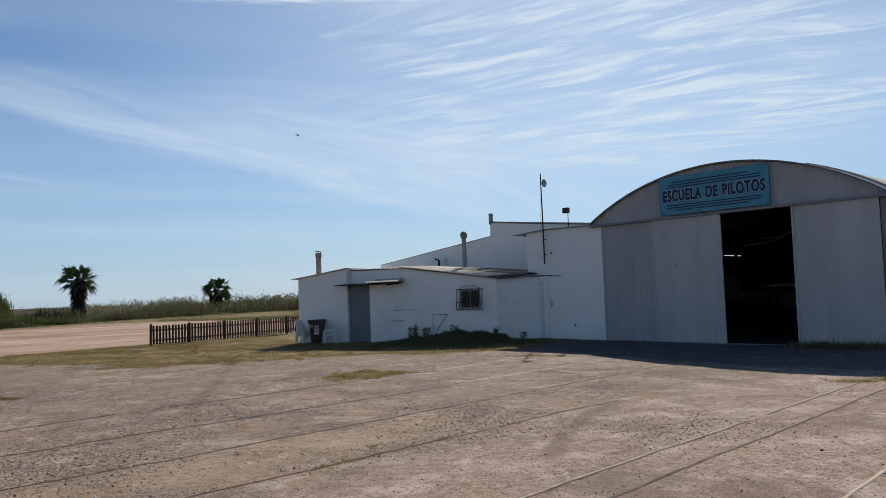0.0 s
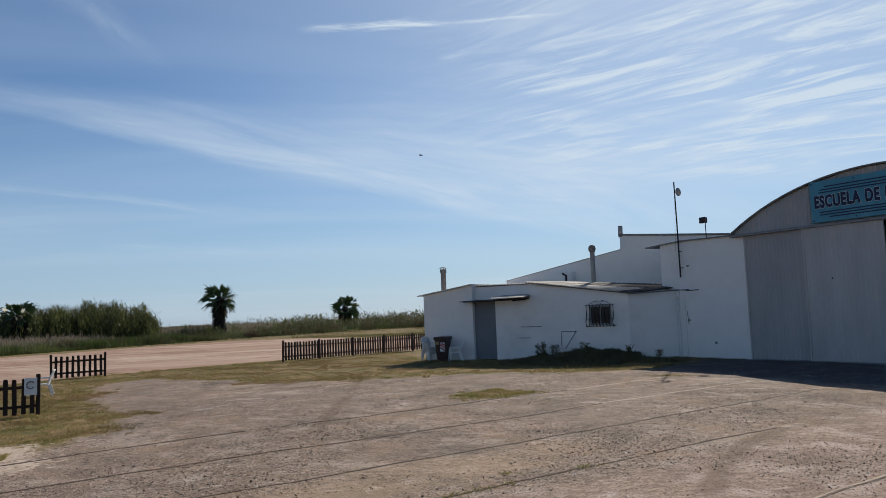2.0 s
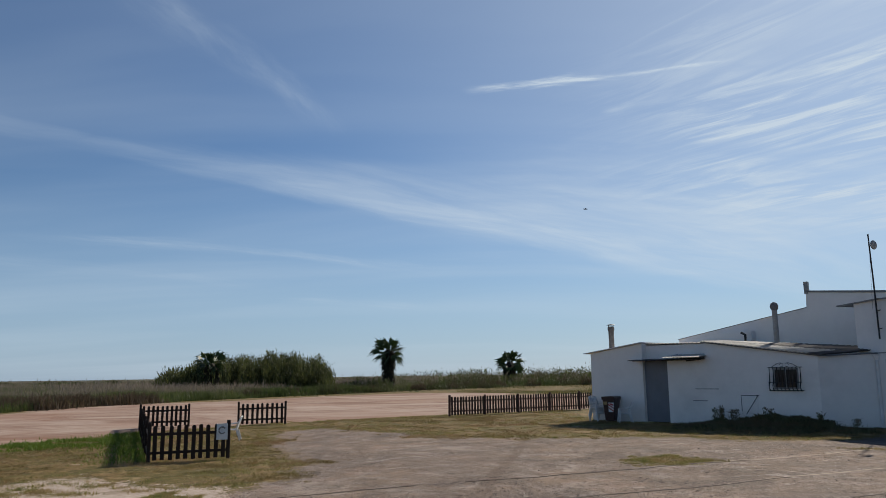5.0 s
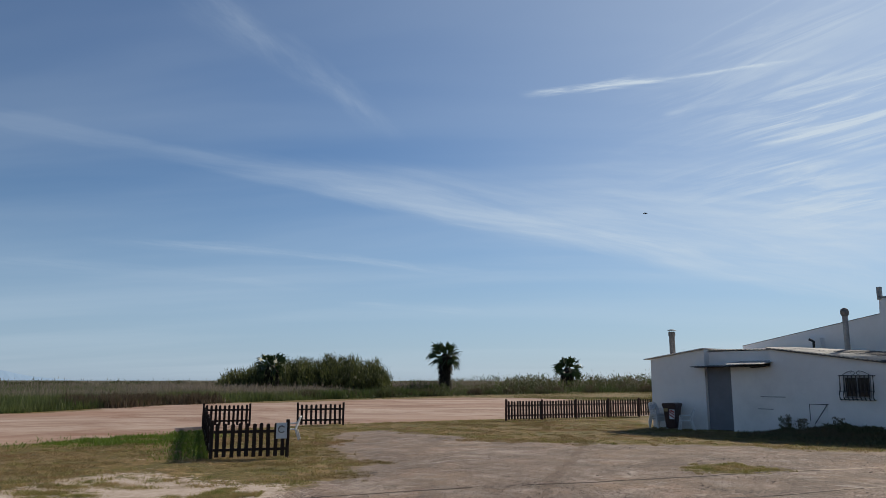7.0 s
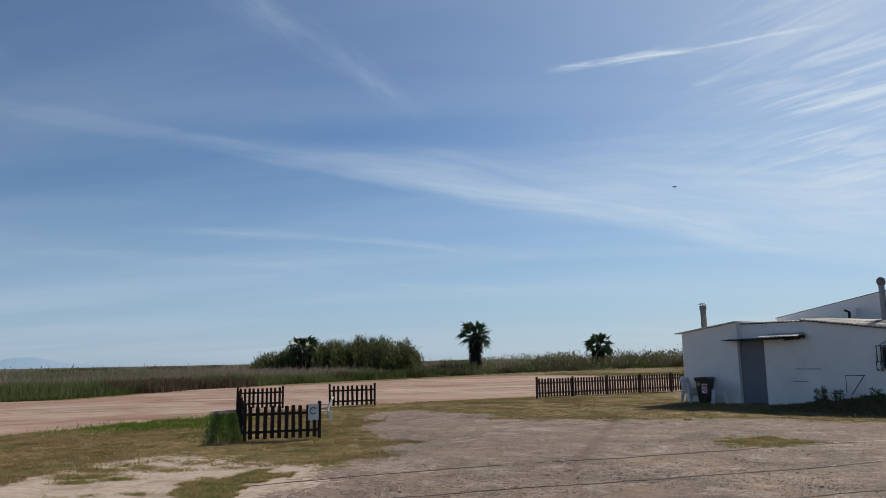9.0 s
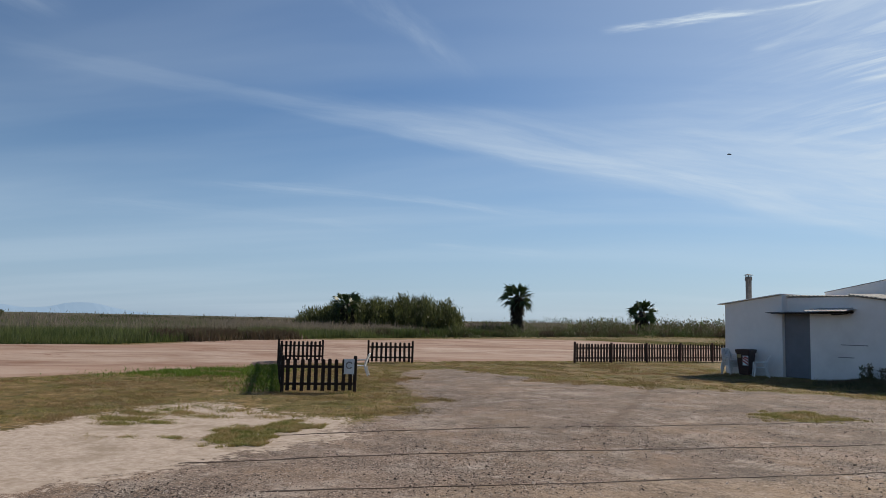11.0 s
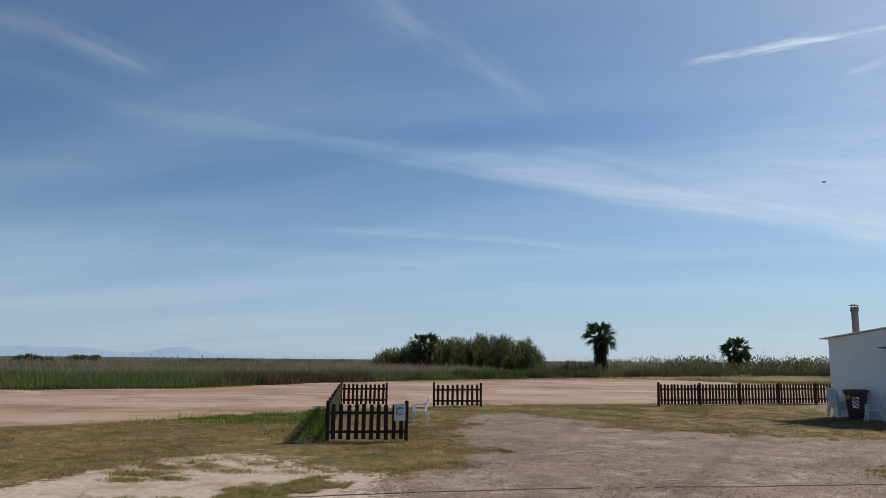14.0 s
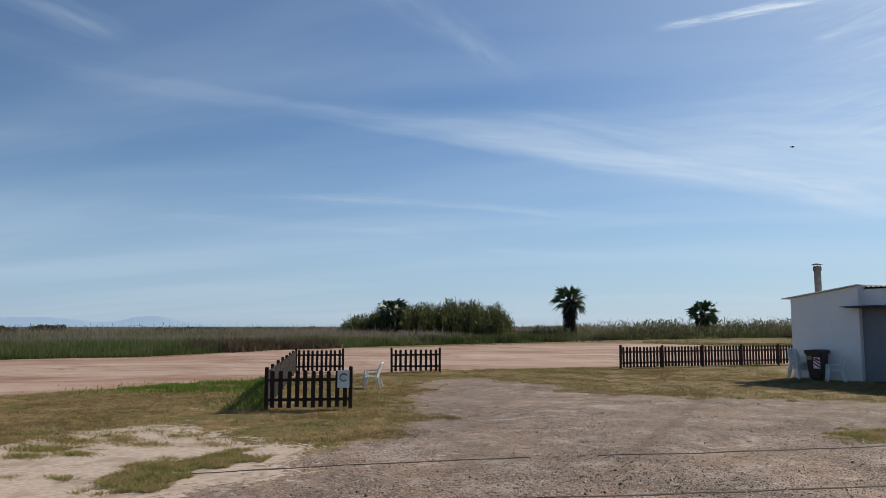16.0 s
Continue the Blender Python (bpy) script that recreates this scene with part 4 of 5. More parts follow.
        part("tie_rod", tube([(-0.1, y, 4.1), (9.1, y, 4.35)], 0.012, 5), M_PIPE, h)
    part("slack_cable", tube([(4.2, 2.0, 3.15), (5.0, 2.2, 3.22), (5.8, 2.3, 3.5), (6.9, 2.4, 4.05)], 0.014, 5), M_PIPE, h, "slack pale cable under the roof")
    part("slack_cable", tube([(4.2, 2.4, 3.35), (5.2, 2.5, 3.40), (6.2, 2.6, 3.72), (7.0, 2.7, 4.15)], 0.010, 5), M_PIPE, h, "slack pale cable under the roof")
    return h


M_GLOW = bpy.data.materials.new("daylight_slit_glow")
M_GLOW.use_nodes = True
M_GLOW.node_tree.nodes["Principled BSDF"].inputs["Emission Color"].default_value = (0.9, 0.95, 1.0, 1.0)
M_GLOW.node_tree.nodes["Principled BSDF"].inputs["Emission Strength"].default_value = 0.55
build_hangar()


def build_annex():
    a = thing("annex", HANGAR, "tall whitewashed annex with a flat roof beside the hangar", "building")
    part("wall", prism([(-3.62, -0.1), (-0.02, -0.1), (-0.02, 4.19), (-0.42, 4.19), (-2.6, 4.21), (-3.62, 4.145)], 0.0, 6.5), M_WHITE, a)
    part("roof", prism([(-4.25, 4.105), (-2.6, 4.205), (-0.42, 4.18), (-0.42, 4.22), (-2.6, 4.25), (-4.25, 4.14)], -0.10, 6.6), M_TRIM, a, "thin grey roof slab")
    for x, z in ((-2.40, 3.30), (-2.48, 1.35), (-1.4, 0.55)):
        part("fitting", tube([(x, -0.05, z), (x, 0.0, z)], 0.045, 8), M_PIPE, a)
    part("cable", tube([(-3.5, -0.03, 2.46), (-2.4, -0.03, 2.45)], 0.014, 5), M_DARK, a)
    part("cable", tube([(-2.55, -0.02, 1.7), (-2.50, -0.02, 1.2)], 0.010, 5), M_DARK, a)
    return a


build_annex()


def build_sign():
    s = thing("sign_board", HANGAR @ Matrix.Translation((4.33, -0.16, 4.87)), "blue board lettered in navy on a white outline above the doors", "sign")
    part("board", boxed(-1.87, 1.84, 0.0, 0.05, -0.63, 0.64, bevel=0.01), M_SIGN, s)
    for z, x0, x1 in ((0.45, -1.4, 1.2), (0.36, -1.55, 1.6), (0.28, -1.6, 1.6), (-0.32, -1.6, 1.6), (-0.40, -1.6, 1.55), (-0.48, -1.3, 1.2)):
        part("stripe", boxed(x0, x1, -0.006, 0.0, z - 0.018, z + 0.018), M_SIGN_NAVY, s)
    for y, off, mat, nm in ((-0.008, 0.010, M_SIGN_WHITE, "white letter outline"), (-0.014, 0.0, M_SIGN_NAVY, "navy lettering")):
        c = bpy.data.curves.new("lettering", "FONT")
        c.body, c.size, c.align_x, c.align_y = "ESCUELA DE PILOTOS", 0.50, "CENTER", "CENTER"
        c.offset, c.extrude, c.space_character = off + 0.024, 0.002, 1.12
        c.space_word = 1.25
        tmp = new("lettering_source", c)
        me = bpy.data.meshes.new_from_object(tmp.evaluated_get(bpy.context.evaluated_depsgraph_get()))
        bpy.data.objects.remove(tmp)
        xs = [v.co.x for v in me.vertices]
        k = 3.45 / (max(xs) - min(xs))
        me.transform(Matrix.Translation((-0.01, y, -0.02)) @ Matrix.Rotation(radians(90), 4, "X") @ Matrix.Diagonal((k, 1.0, 1.0, 1.0)))
        me.materials.clear()
        me.materials.append(mat)
        ob = new("lettering", me)
        ob.parent = s
        tagged(ob, nm)
    for x in (-1.8, -0.5, 0.6, 1.77):
        for z in (-0.56, 0.57):
            part("screw", tube([(x, -0.012, z), (x, 0, z)], 0.022, 8), M_DARK, s)


build_sign()


def antenna():
    m = thing("antenna_mast", HANGAR @ Matrix.Translation((-2.64, -0.14, 2.9)), "thin dark mast with a small dish on the annex wall", "antenna")
    part("mast", tube([(0, 0, 0), (-0.01, 0, 2.0), (-0.03, 0, 3.52)], [0.028, 0.026, 0.022], 8), M_DARK, m)
    dish = tube([(0.14, 0, 3.12), (0.17, 0.0, 3.12), (0.20, 0, 3.12)], [0.16, 0.12, 0.02], 14)
    part("dish", dish, M_PIPE, m, "small grey dish")
    part("arm", tube([(0, 0, 3.1), (0.16, 0, 3.12)], 0.014, 6), M_DARK, m)
    for z in (0.35, 0.95):
        part("bracket", tube([(0, 0, z), (0, 0.15, z)], 0.016, 6), M_DARK, m)
        part("bracket_arm", tube([(0, 0.0, z), (0.14, 0.0, z)], 0.012, 6), M_DARK, m)
    part("stay_wire", tube([(-0.02, 0, 3.3), (-0.16, 0.02, 1.0)], 0.004, 4), M_DARK, m)
    l = thing("floodlight", HANGAR @ Matrix.Translation((-1.62, 0.12, 4.23)), "dark floodlight on a short pole on the roof edge", "lamp")
    part("pole", tube([(0, 0, 0), (0, 0, 0.60)], 0.016, 6), M_DARK, l)
    part("head", boxed(-0.20, 0.06, -0.10, 0.06, 0.55, 0.76, bevel=0.02), M_DARK, l)


antenna()


def aircraft_in_hangar():
    a = thing("light_aircraft", HANGAR @ pose(3.5, 9.0, 0.015, 0, 0, 4), "white light aircraft parked in the dark hangar", "aircraft")
    part("fuselage", tube([(-3.2, 0, 1.25), (-2.2, 0, 1.22), (-0.8, 0, 1.2), (0.6, 0, 1.2), (1.5, 0, 1.15), (1.9, 0, 1.12)], [0.10, 0.22, 0.42, 0.55, 0.42, 0.2], 14), M_PIPE, a)
    part("wing", prism([(0.9, 1.70), (0.6, 1.80), (0.1, 1.82), (-0.6, 1.72)], -3.4, 3.4), M_PIPE, a)
    part("cabin", tube([(-0.4, 0, 1.45), (0.2, 0, 1.6), (0.8, 0, 1.5)], [0.25, 0.42, 0.25], 12), M_GLASS, a)
    part("tail_fin", prism([(-3.3, 1.3), (-2.5, 1.35), (-3.0, 2.2), (-3.4, 2.2)], -0.04, 0.04), M_PIPE, a)
    part("tailplane", prism([(-3.3, 1.32), (-2.7, 1.32), (-2.7, 1.36), (-3.3, 1.36)], -1.1, 1.1), M_PIPE, a)
    for i in range(4):
        part("marking", boxed(-2.1 + 0.34 * i, -1.88 + 0.34 * i, -0.47, -0.40, 1.12, 1.32), M_DARK, a, "dark unreadable marking bar")
    for x, y in ((0.9, 0), (-0.2, -0.9), (-0.2, 0.9)):
        w = part("wheel", tube([(x, y - 0.07, 0.2), (x, y + 0.07, 0.2)], 0.2, 14), M_DARK, a)
        part("gear_leg", tube([(x, y, 0.2), (x * 0.8, y * 0.4, 0.9)], 0.035, 6), M_PIPE, a)


aircraft_in_hangar()


# ---- fences ----
def picket_mesh():
    bm = prism([(-0.050, 0.0), (0.050, 0.0), (0.050, 0.815), (0.038, 0.842), (0.0, 0.852), (-0.038, 0.842), (-0.050, 0.815)], -0.010, 0.010)
    me = bpy.data.meshes.new("picket")
    bm.to_mesh(me)
    bm.free()
    me.materials.append(M_FENCE)
    return me


PICKET = picket_mesh()


def fence_panel(a, b, label, group, posts=(True, True), count=11, mat=None):
    """One panel between two posts; pickets before two rails."""
    a, b = Vector((*a, float(ground_z(*a)))), Vector((*b, float(ground_z(*b))))
    d = b - a
    w = Vector((d.x, d.y, 0)).length
    m = Matrix.Translation(a) @ Matrix.Rotation(math.atan2(d.y, d.x), 4, "Z")
    f = thing("fence_panel", m, label, "fence", group)
    tilt = d.z / w
    mat = mat or M_FENCE
    for z in (0.20, 0.66):
        bm = boxed(0.0, w, 0.0, 0.035, z, z + 0.07)
        for v in bm.verts:
            v.co.z += tilt * v.co.x + random.uniform(-0.006, 0.006)
        part("rail", bm, mat, f)
    for k, on in ((0, posts[0]), (1, posts[1])):
        if on:
            bm = boxed(-0.045, 0.045, -0.045, 0.045, -0.06, 0.98 + random.uniform(-0.02, 0.02), bevel=0.012)
            part("post", bm, mat, f, "", Matrix.Translation((k * w, 0.02, k * d.z)) @ Matrix.Rotation(random.uniform(-0.015, 0.015), 4, "Y"))
    for i in range(count):
        x = w * (i + 0.75) / (count + 0.5)
        share("picket", PICKET, Matrix.Translation((x + random.uniform(-0.008, 0.008), -0.012, 0.055 + tilt * x + random.uniform(-0.012, 0.012))) @ Matrix.Rotation(random.uniform(-0.018, 0.018), 4, "Y"), f)
    return f


def fence_run(a, b, n, label, group, last=True, first=True, count=11, mat=None):
    a, b = Vector(a), Vector(b)
    for i in range(n):
        fence_panel(tuple(a.lerp(b, i / n)), tuple(a.lerp(b, (i + 1) / n)), label, group, (first or i > 0, last and i == n - 1), count, mat)


DARK_FENCE = "dark brown wooden picket fence panel standing on the grass"
fence_run((-12.08, 33.03), (-7.25, 40.0), 4, "red-brown wooden picket fence panel beside the clubhouse", "pickets by the clubhouse", True, True, 12, M_FENCE_RED)
fence_run((-7.25, 40.0), (-4.85, 43.4), 2, "red-brown wooden picket fence panel beside the clubhouse", "pickets by the clubhouse", True, False, 12, M_FENCE_RED)
fence_run((-19.40, 26.81), (-17.83, 27.98), 1, DARK_FENCE, "pickets by the gateway", count=9)
fence_run((-23.0, 24.95), (-21.44, 26.12), 1, DARK_FENCE, "pickets by the gateway", count=10)
fence_run((-13.48, 14.78), (-12.08, 16.13), 1, DARK_FENCE, "pickets by the gateway", count=10)
fence_run((-13.48, 14.78), (-23.0, 24.95), 7, DARK_FENCE, "pickets by the gateway", False, False)


def notice():
    a = Vector((-12.20, 16.01, float(ground_z(-12.2, 16.0)) + 0.60))
    s = thing("notice_board", Matrix.Translation(a) @ Matrix.Rotation(radians(44), 4, "Z"), "small white notice with a grey emblem on the fence", "sign")
    part("sheet", boxed(-0.14, 0.14, -0.045, -0.028, -0.10, 0.31), M_SIGN_WHITE, s)
    pts = [(0.085 * math.cos(t), -0.047, 0.14 + 0.085 * math.sin(t)) for t in np.linspace(0.6, 5.6, 12)]
    part("emblem", tube(pts, 0.019, 5), M_TRIM, s, "round grey emblem")


notice()


# ---- plastic chairs, bin ----
def chair(m, label):
    """A moulded garden chair: broad flat legs, armrests, a slotted back that leans."""
    c = thing("plastic_chair", m, label, "chair", "white plastic chairs")
    c.scale = (0.80, 0.80, 0.84)

    def strap(pts, w, t=0.022):
        bm = bmesh.new()
        rows = []
        for k, p in enumerate(pts):
            p = Vector(p)
            d = (Vector(pts[min(k + 1, len(pts) - 1)]) - Vector(pts[max(k - 1, 0)])).normalized()
            a = Vector((1, 0, 0)) if abs(d.x) < 0.8 else Vector((0, 1, 0))
            b = d.cross(a).normalized()
            ww = w[k] if isinstance(w, tuple) else w
            rows.append([bm.verts.new(p + a * i * t / 2 + b * j * ww / 2) for i, j in ((-1, -1), (1, -1), (1, 1), (-1, 1))])
        for r, q in zip(rows, rows[1:]):
            for k in range(4):
                bm.faces.new((r[k], r[(k + 1) % 4], q[(k + 1) % 4], q[k]))
        bm.faces.new(rows[0][::-1])
        bm.faces.new(rows[-1])
        bmesh.ops.recalc_face_normals(bm, faces=bm.faces)
        return bm

    part("seat", prism([(-0.24, 0.405), (0.24, 0.405), (0.24, 0.435), (0.12, 0.425), (-0.12, 0.425), (-0.24, 0.435)], -0.25, 0.22), M_PLASTIC, c)
    part("apron", boxed(-0.24, 0.24, -0.262, -0.238, 0.36, 0.43, bevel=0.006), M_PLASTIC, c)
    for sx in (-1, 1):
        part("leg", strap([(sx * 0.275, -0.30, 0.0), (sx * 0.255, -0.25, 0.36), (sx * 0.265, -0.24, 0.64)], (0.055, 0.075, 0.05), 0.03), M_PLASTIC, c)
        part("leg", strap([(sx * 0.265, 0.38, 0.0), (sx * 0.235, 0.24, 0.40)], (0.055, 0.085), 0.03), M_PLASTIC, c)
        part("armrest", boxed(-0.028, 0.028, -0.27, 0.27, -0.014, 0.014, bevel=0.01), M_PLASTIC, c, "", Matrix.Translation((sx * 0.268, 0.02, 0.655)) @ Matrix.Rotation(radians(3), 4, "X"))
        part("back_post", strap([(sx * 0.235, 0.20, 0.40), (sx * 0.255, 0.29, 0.66), (sx * 0.205, 0.40, 0.90)], (0.06, 0.055, 0.045), 0.03), M_PLASTIC, c)
    part("top_rail", tube([(-0.205, 0.40, 0.89), (-0.11, 0.425, 0.93), (0.11, 0.425, 0.93), (0.205, 0.40, 0.89)], 0.026, 6), M_PLASTIC, c)
    for i in range(5):
        x = (i - 2) * 0.078
        part("back_slat", strap([(x, 0.215, 0.43), (x, 0.315, 0.68), (x, 0.42, 0.92)], 0.014, 0.05), M_PLASTIC, c)
    return c



def at_house(x, y, z=0.0, turn=0.0):
    return HOUSE @ pose(x, y, z, 0, 0, turn)


chair(at_house(1.92, -0.66, 0.0, -48), "single white plastic garden chair by the bin")
for i in range(4):
    chair(at_house(0.60, -0.50 - 0.02 * i, 0.07 * i, 70), "white plastic garden chair in a stack of four")
chair(Matrix.Translation((-15.45, 20.9, float(ground_z(-15.45, 20.9)))) @ Matrix.Rotation(radians(-62), 4, "Z"), "lone white plastic garden chair on the grass")


def bin_():
    b = thing("rubbish_bin", at_house(1.24, -0.50, 0.0, 12), "dark brown wheeled bin with a striped sticker", "bin")
    b.scale = (0.92, 0.92, 1.0)
    bm = bmesh.new()
    lo = [bm.verts.new(p) for p in ((-0.20, -0.26, 0.05), (0.20, -0.26, 0.05), (0.20, 0.26, 0.05), (-0.20, 0.26, 0.05))]
    hi = [bm.verts.new(p) for p in ((-0.27, -0.36, 0.92), (0.27, -0.36, 0.92), (0.27, 0.36, 0.92), (-0.27, 0.36, 0.92))]
    bm.faces.new(lo[::-1])
    bm.faces.new(hi)
    for i in range(4):
        bm.faces.new((lo[i], lo[(i + 1) % 4], hi[(i + 1) % 4], hi[i]))
    bmesh.ops.bevel(bm, geom=bm.edges[:], offset=0.03, segments=2, affect="EDGES")
    part("body", bm, M_BIN, b)
    part("lid", prism([(-0.30, 0.92), (0.30, 0.92), (0.28, 0.985), (0.1, 1.01), (-0.28, 0.99)], -0.40, 0.40), M_BIN, b)
    for x in (-0.2, 0.2):
        part("wheel", tube([(x - 0.03, 0.26, 0.09), (x + 0.03, 0.26, 0.09)], 0.09, 12), M_DARK, b)
    st = part("sticker", boxed(0.00, 0.23, -0.352, -0.340, 0.40, 0.76), M_SIGN_WHITE, b, "red and white striped sticker", Matrix.Rotation(radians(0), 4, "Z"))
    for i in range(3):
        z = 0.44 + 0.11 * i
        part("stripe", prism([(0.005, z + 0.10), (0.225, z - 0.03), (0.225, z + 0.025), (0.005, z + 0.155)] if i < 2 else [(0.005, z + 0.06), (0.12, z), (0.225, z - 0.03), (0.225, z + 0.02), (0.12, z + 0.08)], -0.358, -0.351), M_BIN_RED, st)
    part("label", boxed(-0.24, -0.06, -0.352, -0.340, 0.68, 0.80), M_BIN_LABEL, b, "faded ochre label")
    part("rim", prism([(-0.285, 0.86), (0.285, 0.86), (0.285, 0.92), (-0.285, 0.92)], -0.375, 0.375), M_BIN, b)


bin_()


# ---- palms ----
def palm(x, y, top_z, crown, seed, label):
    r = random.Random(seed)
    z = float(ground_z(x, y))
    height = top_z - z
    p = thing("palm_tree", Matrix.Translation((x, y, z)), label, "tree", "palms in the reeds")
    trunk_h = height - crown * 0.40
    part("trunk", tube([(0, 0, -0.1), (0.05, 0, trunk_h * 0.5), (0.08, 0.03, trunk_h)], [0.42, 0.34, 0.30], 10), M_BARK, p)
    V, F, SV, SF = [], [], [], []

    def quad(a, b, w0, w1, up):
        side = (b - a).cross(up).normalized()
        i = len(V)
        V.extend([a - side * w0, a + side * w0, b + side * w1, b - side * w1])
        F.append((i, i + 1, i + 2, i + 3))

    top = Vector((0.08, 0.03, trunk_h))
    for i in range(36):
        az = i * 2.39996 + r.uniform(-0.3, 0.3)
        el = -0.75 + 2.15 * ((i + r.random()) / 36) ** 0.95
        d = Vector((math.cos(az) * math.cos(el), math.sin(az) * math.cos(el), math.sin(el)))
        stem = crown * r.uniform(0.05, 0.20) * (0.7 + 0.6 * math.cos(el))
        hub = top + d * stem + Vector((0, 0, 0.1))
        quad(top, hub, 0.03, 0.02, Vector((0.3, 0.2, 1)))
        side = d.cross(Vector((0, 0, 1)))
        side = side.normalized() if side.length > 0.05 else Vector((1, 0, 0))
        up = side.cross(d).normalized()
        roll = r.uniform(-1.4, 1.4)
        side, up = side * math.cos(roll) + up * math.sin(roll), up * math.cos(roll) - side * math.sin(roll)
        for k in range(11):
            a = (k - 5) / 5 * 0.48
            ray = (d * math.cos(a) + side * math.sin(a) + up * 0.10).normalized()
            ln = crown * r.uniform(0.27, 0.36) * (0.78 + 0.40 * math.cos(el)) * (1.0 - 0.3 * abs(a) / 0.48)
            mid = hub + ray * ln * 0.65
            tip = hub + ray * ln + Vector((0, 0, -ln * (0.05 + 0.35 * r.random())))
            quad(hub, mid, 0.02, 0.06, up)
            i0 = len(V)
            s2 = (tip - mid).cross(up).normalized() * 0.06
            V.extend([mid - s2, mid + s2, tip, tip])
            F.append((i0, i0 + 1, i0 + 2, i0 + 3))
    mesh_np("crown", [tuple(v) for v in V], F, M_PALM, p, "fan leaves", "", "")
    # dead skirt
    V, F = [], []
    for i in range(420):
        az, t = r.uniform(0, math.tau), r.uniform(0.2, 1.12)
        a = Vector((math.cos(az) * 0.35, math.sin(az) * 0.35, trunk_h * t))
        out = r.uniform(0.3, 0.6) + 0.35 * t
        quad(a, a + Vector((math.cos(az) * out, math.sin(az) * out, -r.uniform(0.6, 1.1))), 0.06, 0.16, Vector((math.cos(az), math.sin(az), 0.3)))
    mesh_np("skirt", [tuple(v) for v in V], F, M_SKIRT, p, "dead brown leaves", "", "")
    return p


palm(-44.7, 97.1, 7.3, 5.6, 3, "tall fan palm standing in the reeds")
palm(-31.4, 112.7, 5.6, 5.2, 5, "short fan palm standing in the reeds")
palm(-57.6, 74.4, 5.2, 4.6, 9, "dark fan palm at the edge of the cane thicket")

# ---- reeds, cane and grass ----


def scatter(poly, n, lo, hi, weight=None, over=0.0):
    """n random places within an outline, or a little over it, from the box lo to hi."""
    out = np.zeros((0, 2))
    while len(out) < n:
        p = np.stack([rng.uniform(lo[0], hi[0], 4 * n), rng.uniform(lo[1], hi[1], 4 * n)], 1)
        d = inside(poly, p[:, 0], p[:, 1])
        ok = d > -over
        if weight is not None:
            ok &= rng.random(len(p)) < weight(p, d)
        out = np.concatenate([out, p[ok]])
    return out[:n]


def feet(p):
    return np.stack([p[:, 0], p[:, 1], ground_z(p[:, 0], p[:, 1]) - 0.02], 1)


def green_scrub():
    """Fresh green clumps before the scrub on the far side."""
    k = 46
    c = np.stack([rng.uniform(-46, 14, k), np.zeros(k)], 1)
    c[:, 1] = np.interp(c[:, 0], [-46, -43, -36, -24, 0, 20], [70, 86, 95, 103, 108, 106]) + rng.uniform(-1.0, 5.0, k)
    P, H = [], []
    for x, y in c:
        n, big = 420, rng.uniform(0.5, 1.25)
        q = rng.normal(0, 1.0, (n, 2)) * (2.4 * big, 0.9) + (x, y)
        P.append(q)
        H.append(np.clip(0.95 * big * np.exp(-((q[:, 0] - x) / 2.6) ** 2) + rng.normal(0, 0.18, n), 0.15, 1.6))
    P, H = np.concatenate(P), np.concatenate(H)
    at = feet(P)
    at[:, 2] += H * rng.uniform(0, 0.9, len(P))
    v, f = blades(at, rng.uniform(0.10, 0.26, len(P)), np.full(len(P), 0.08), 1.1)
    mesh_np("green_scrub", v, f, M_REED_GREEN, None, "fresh green clumps before the scrub", "scrub")


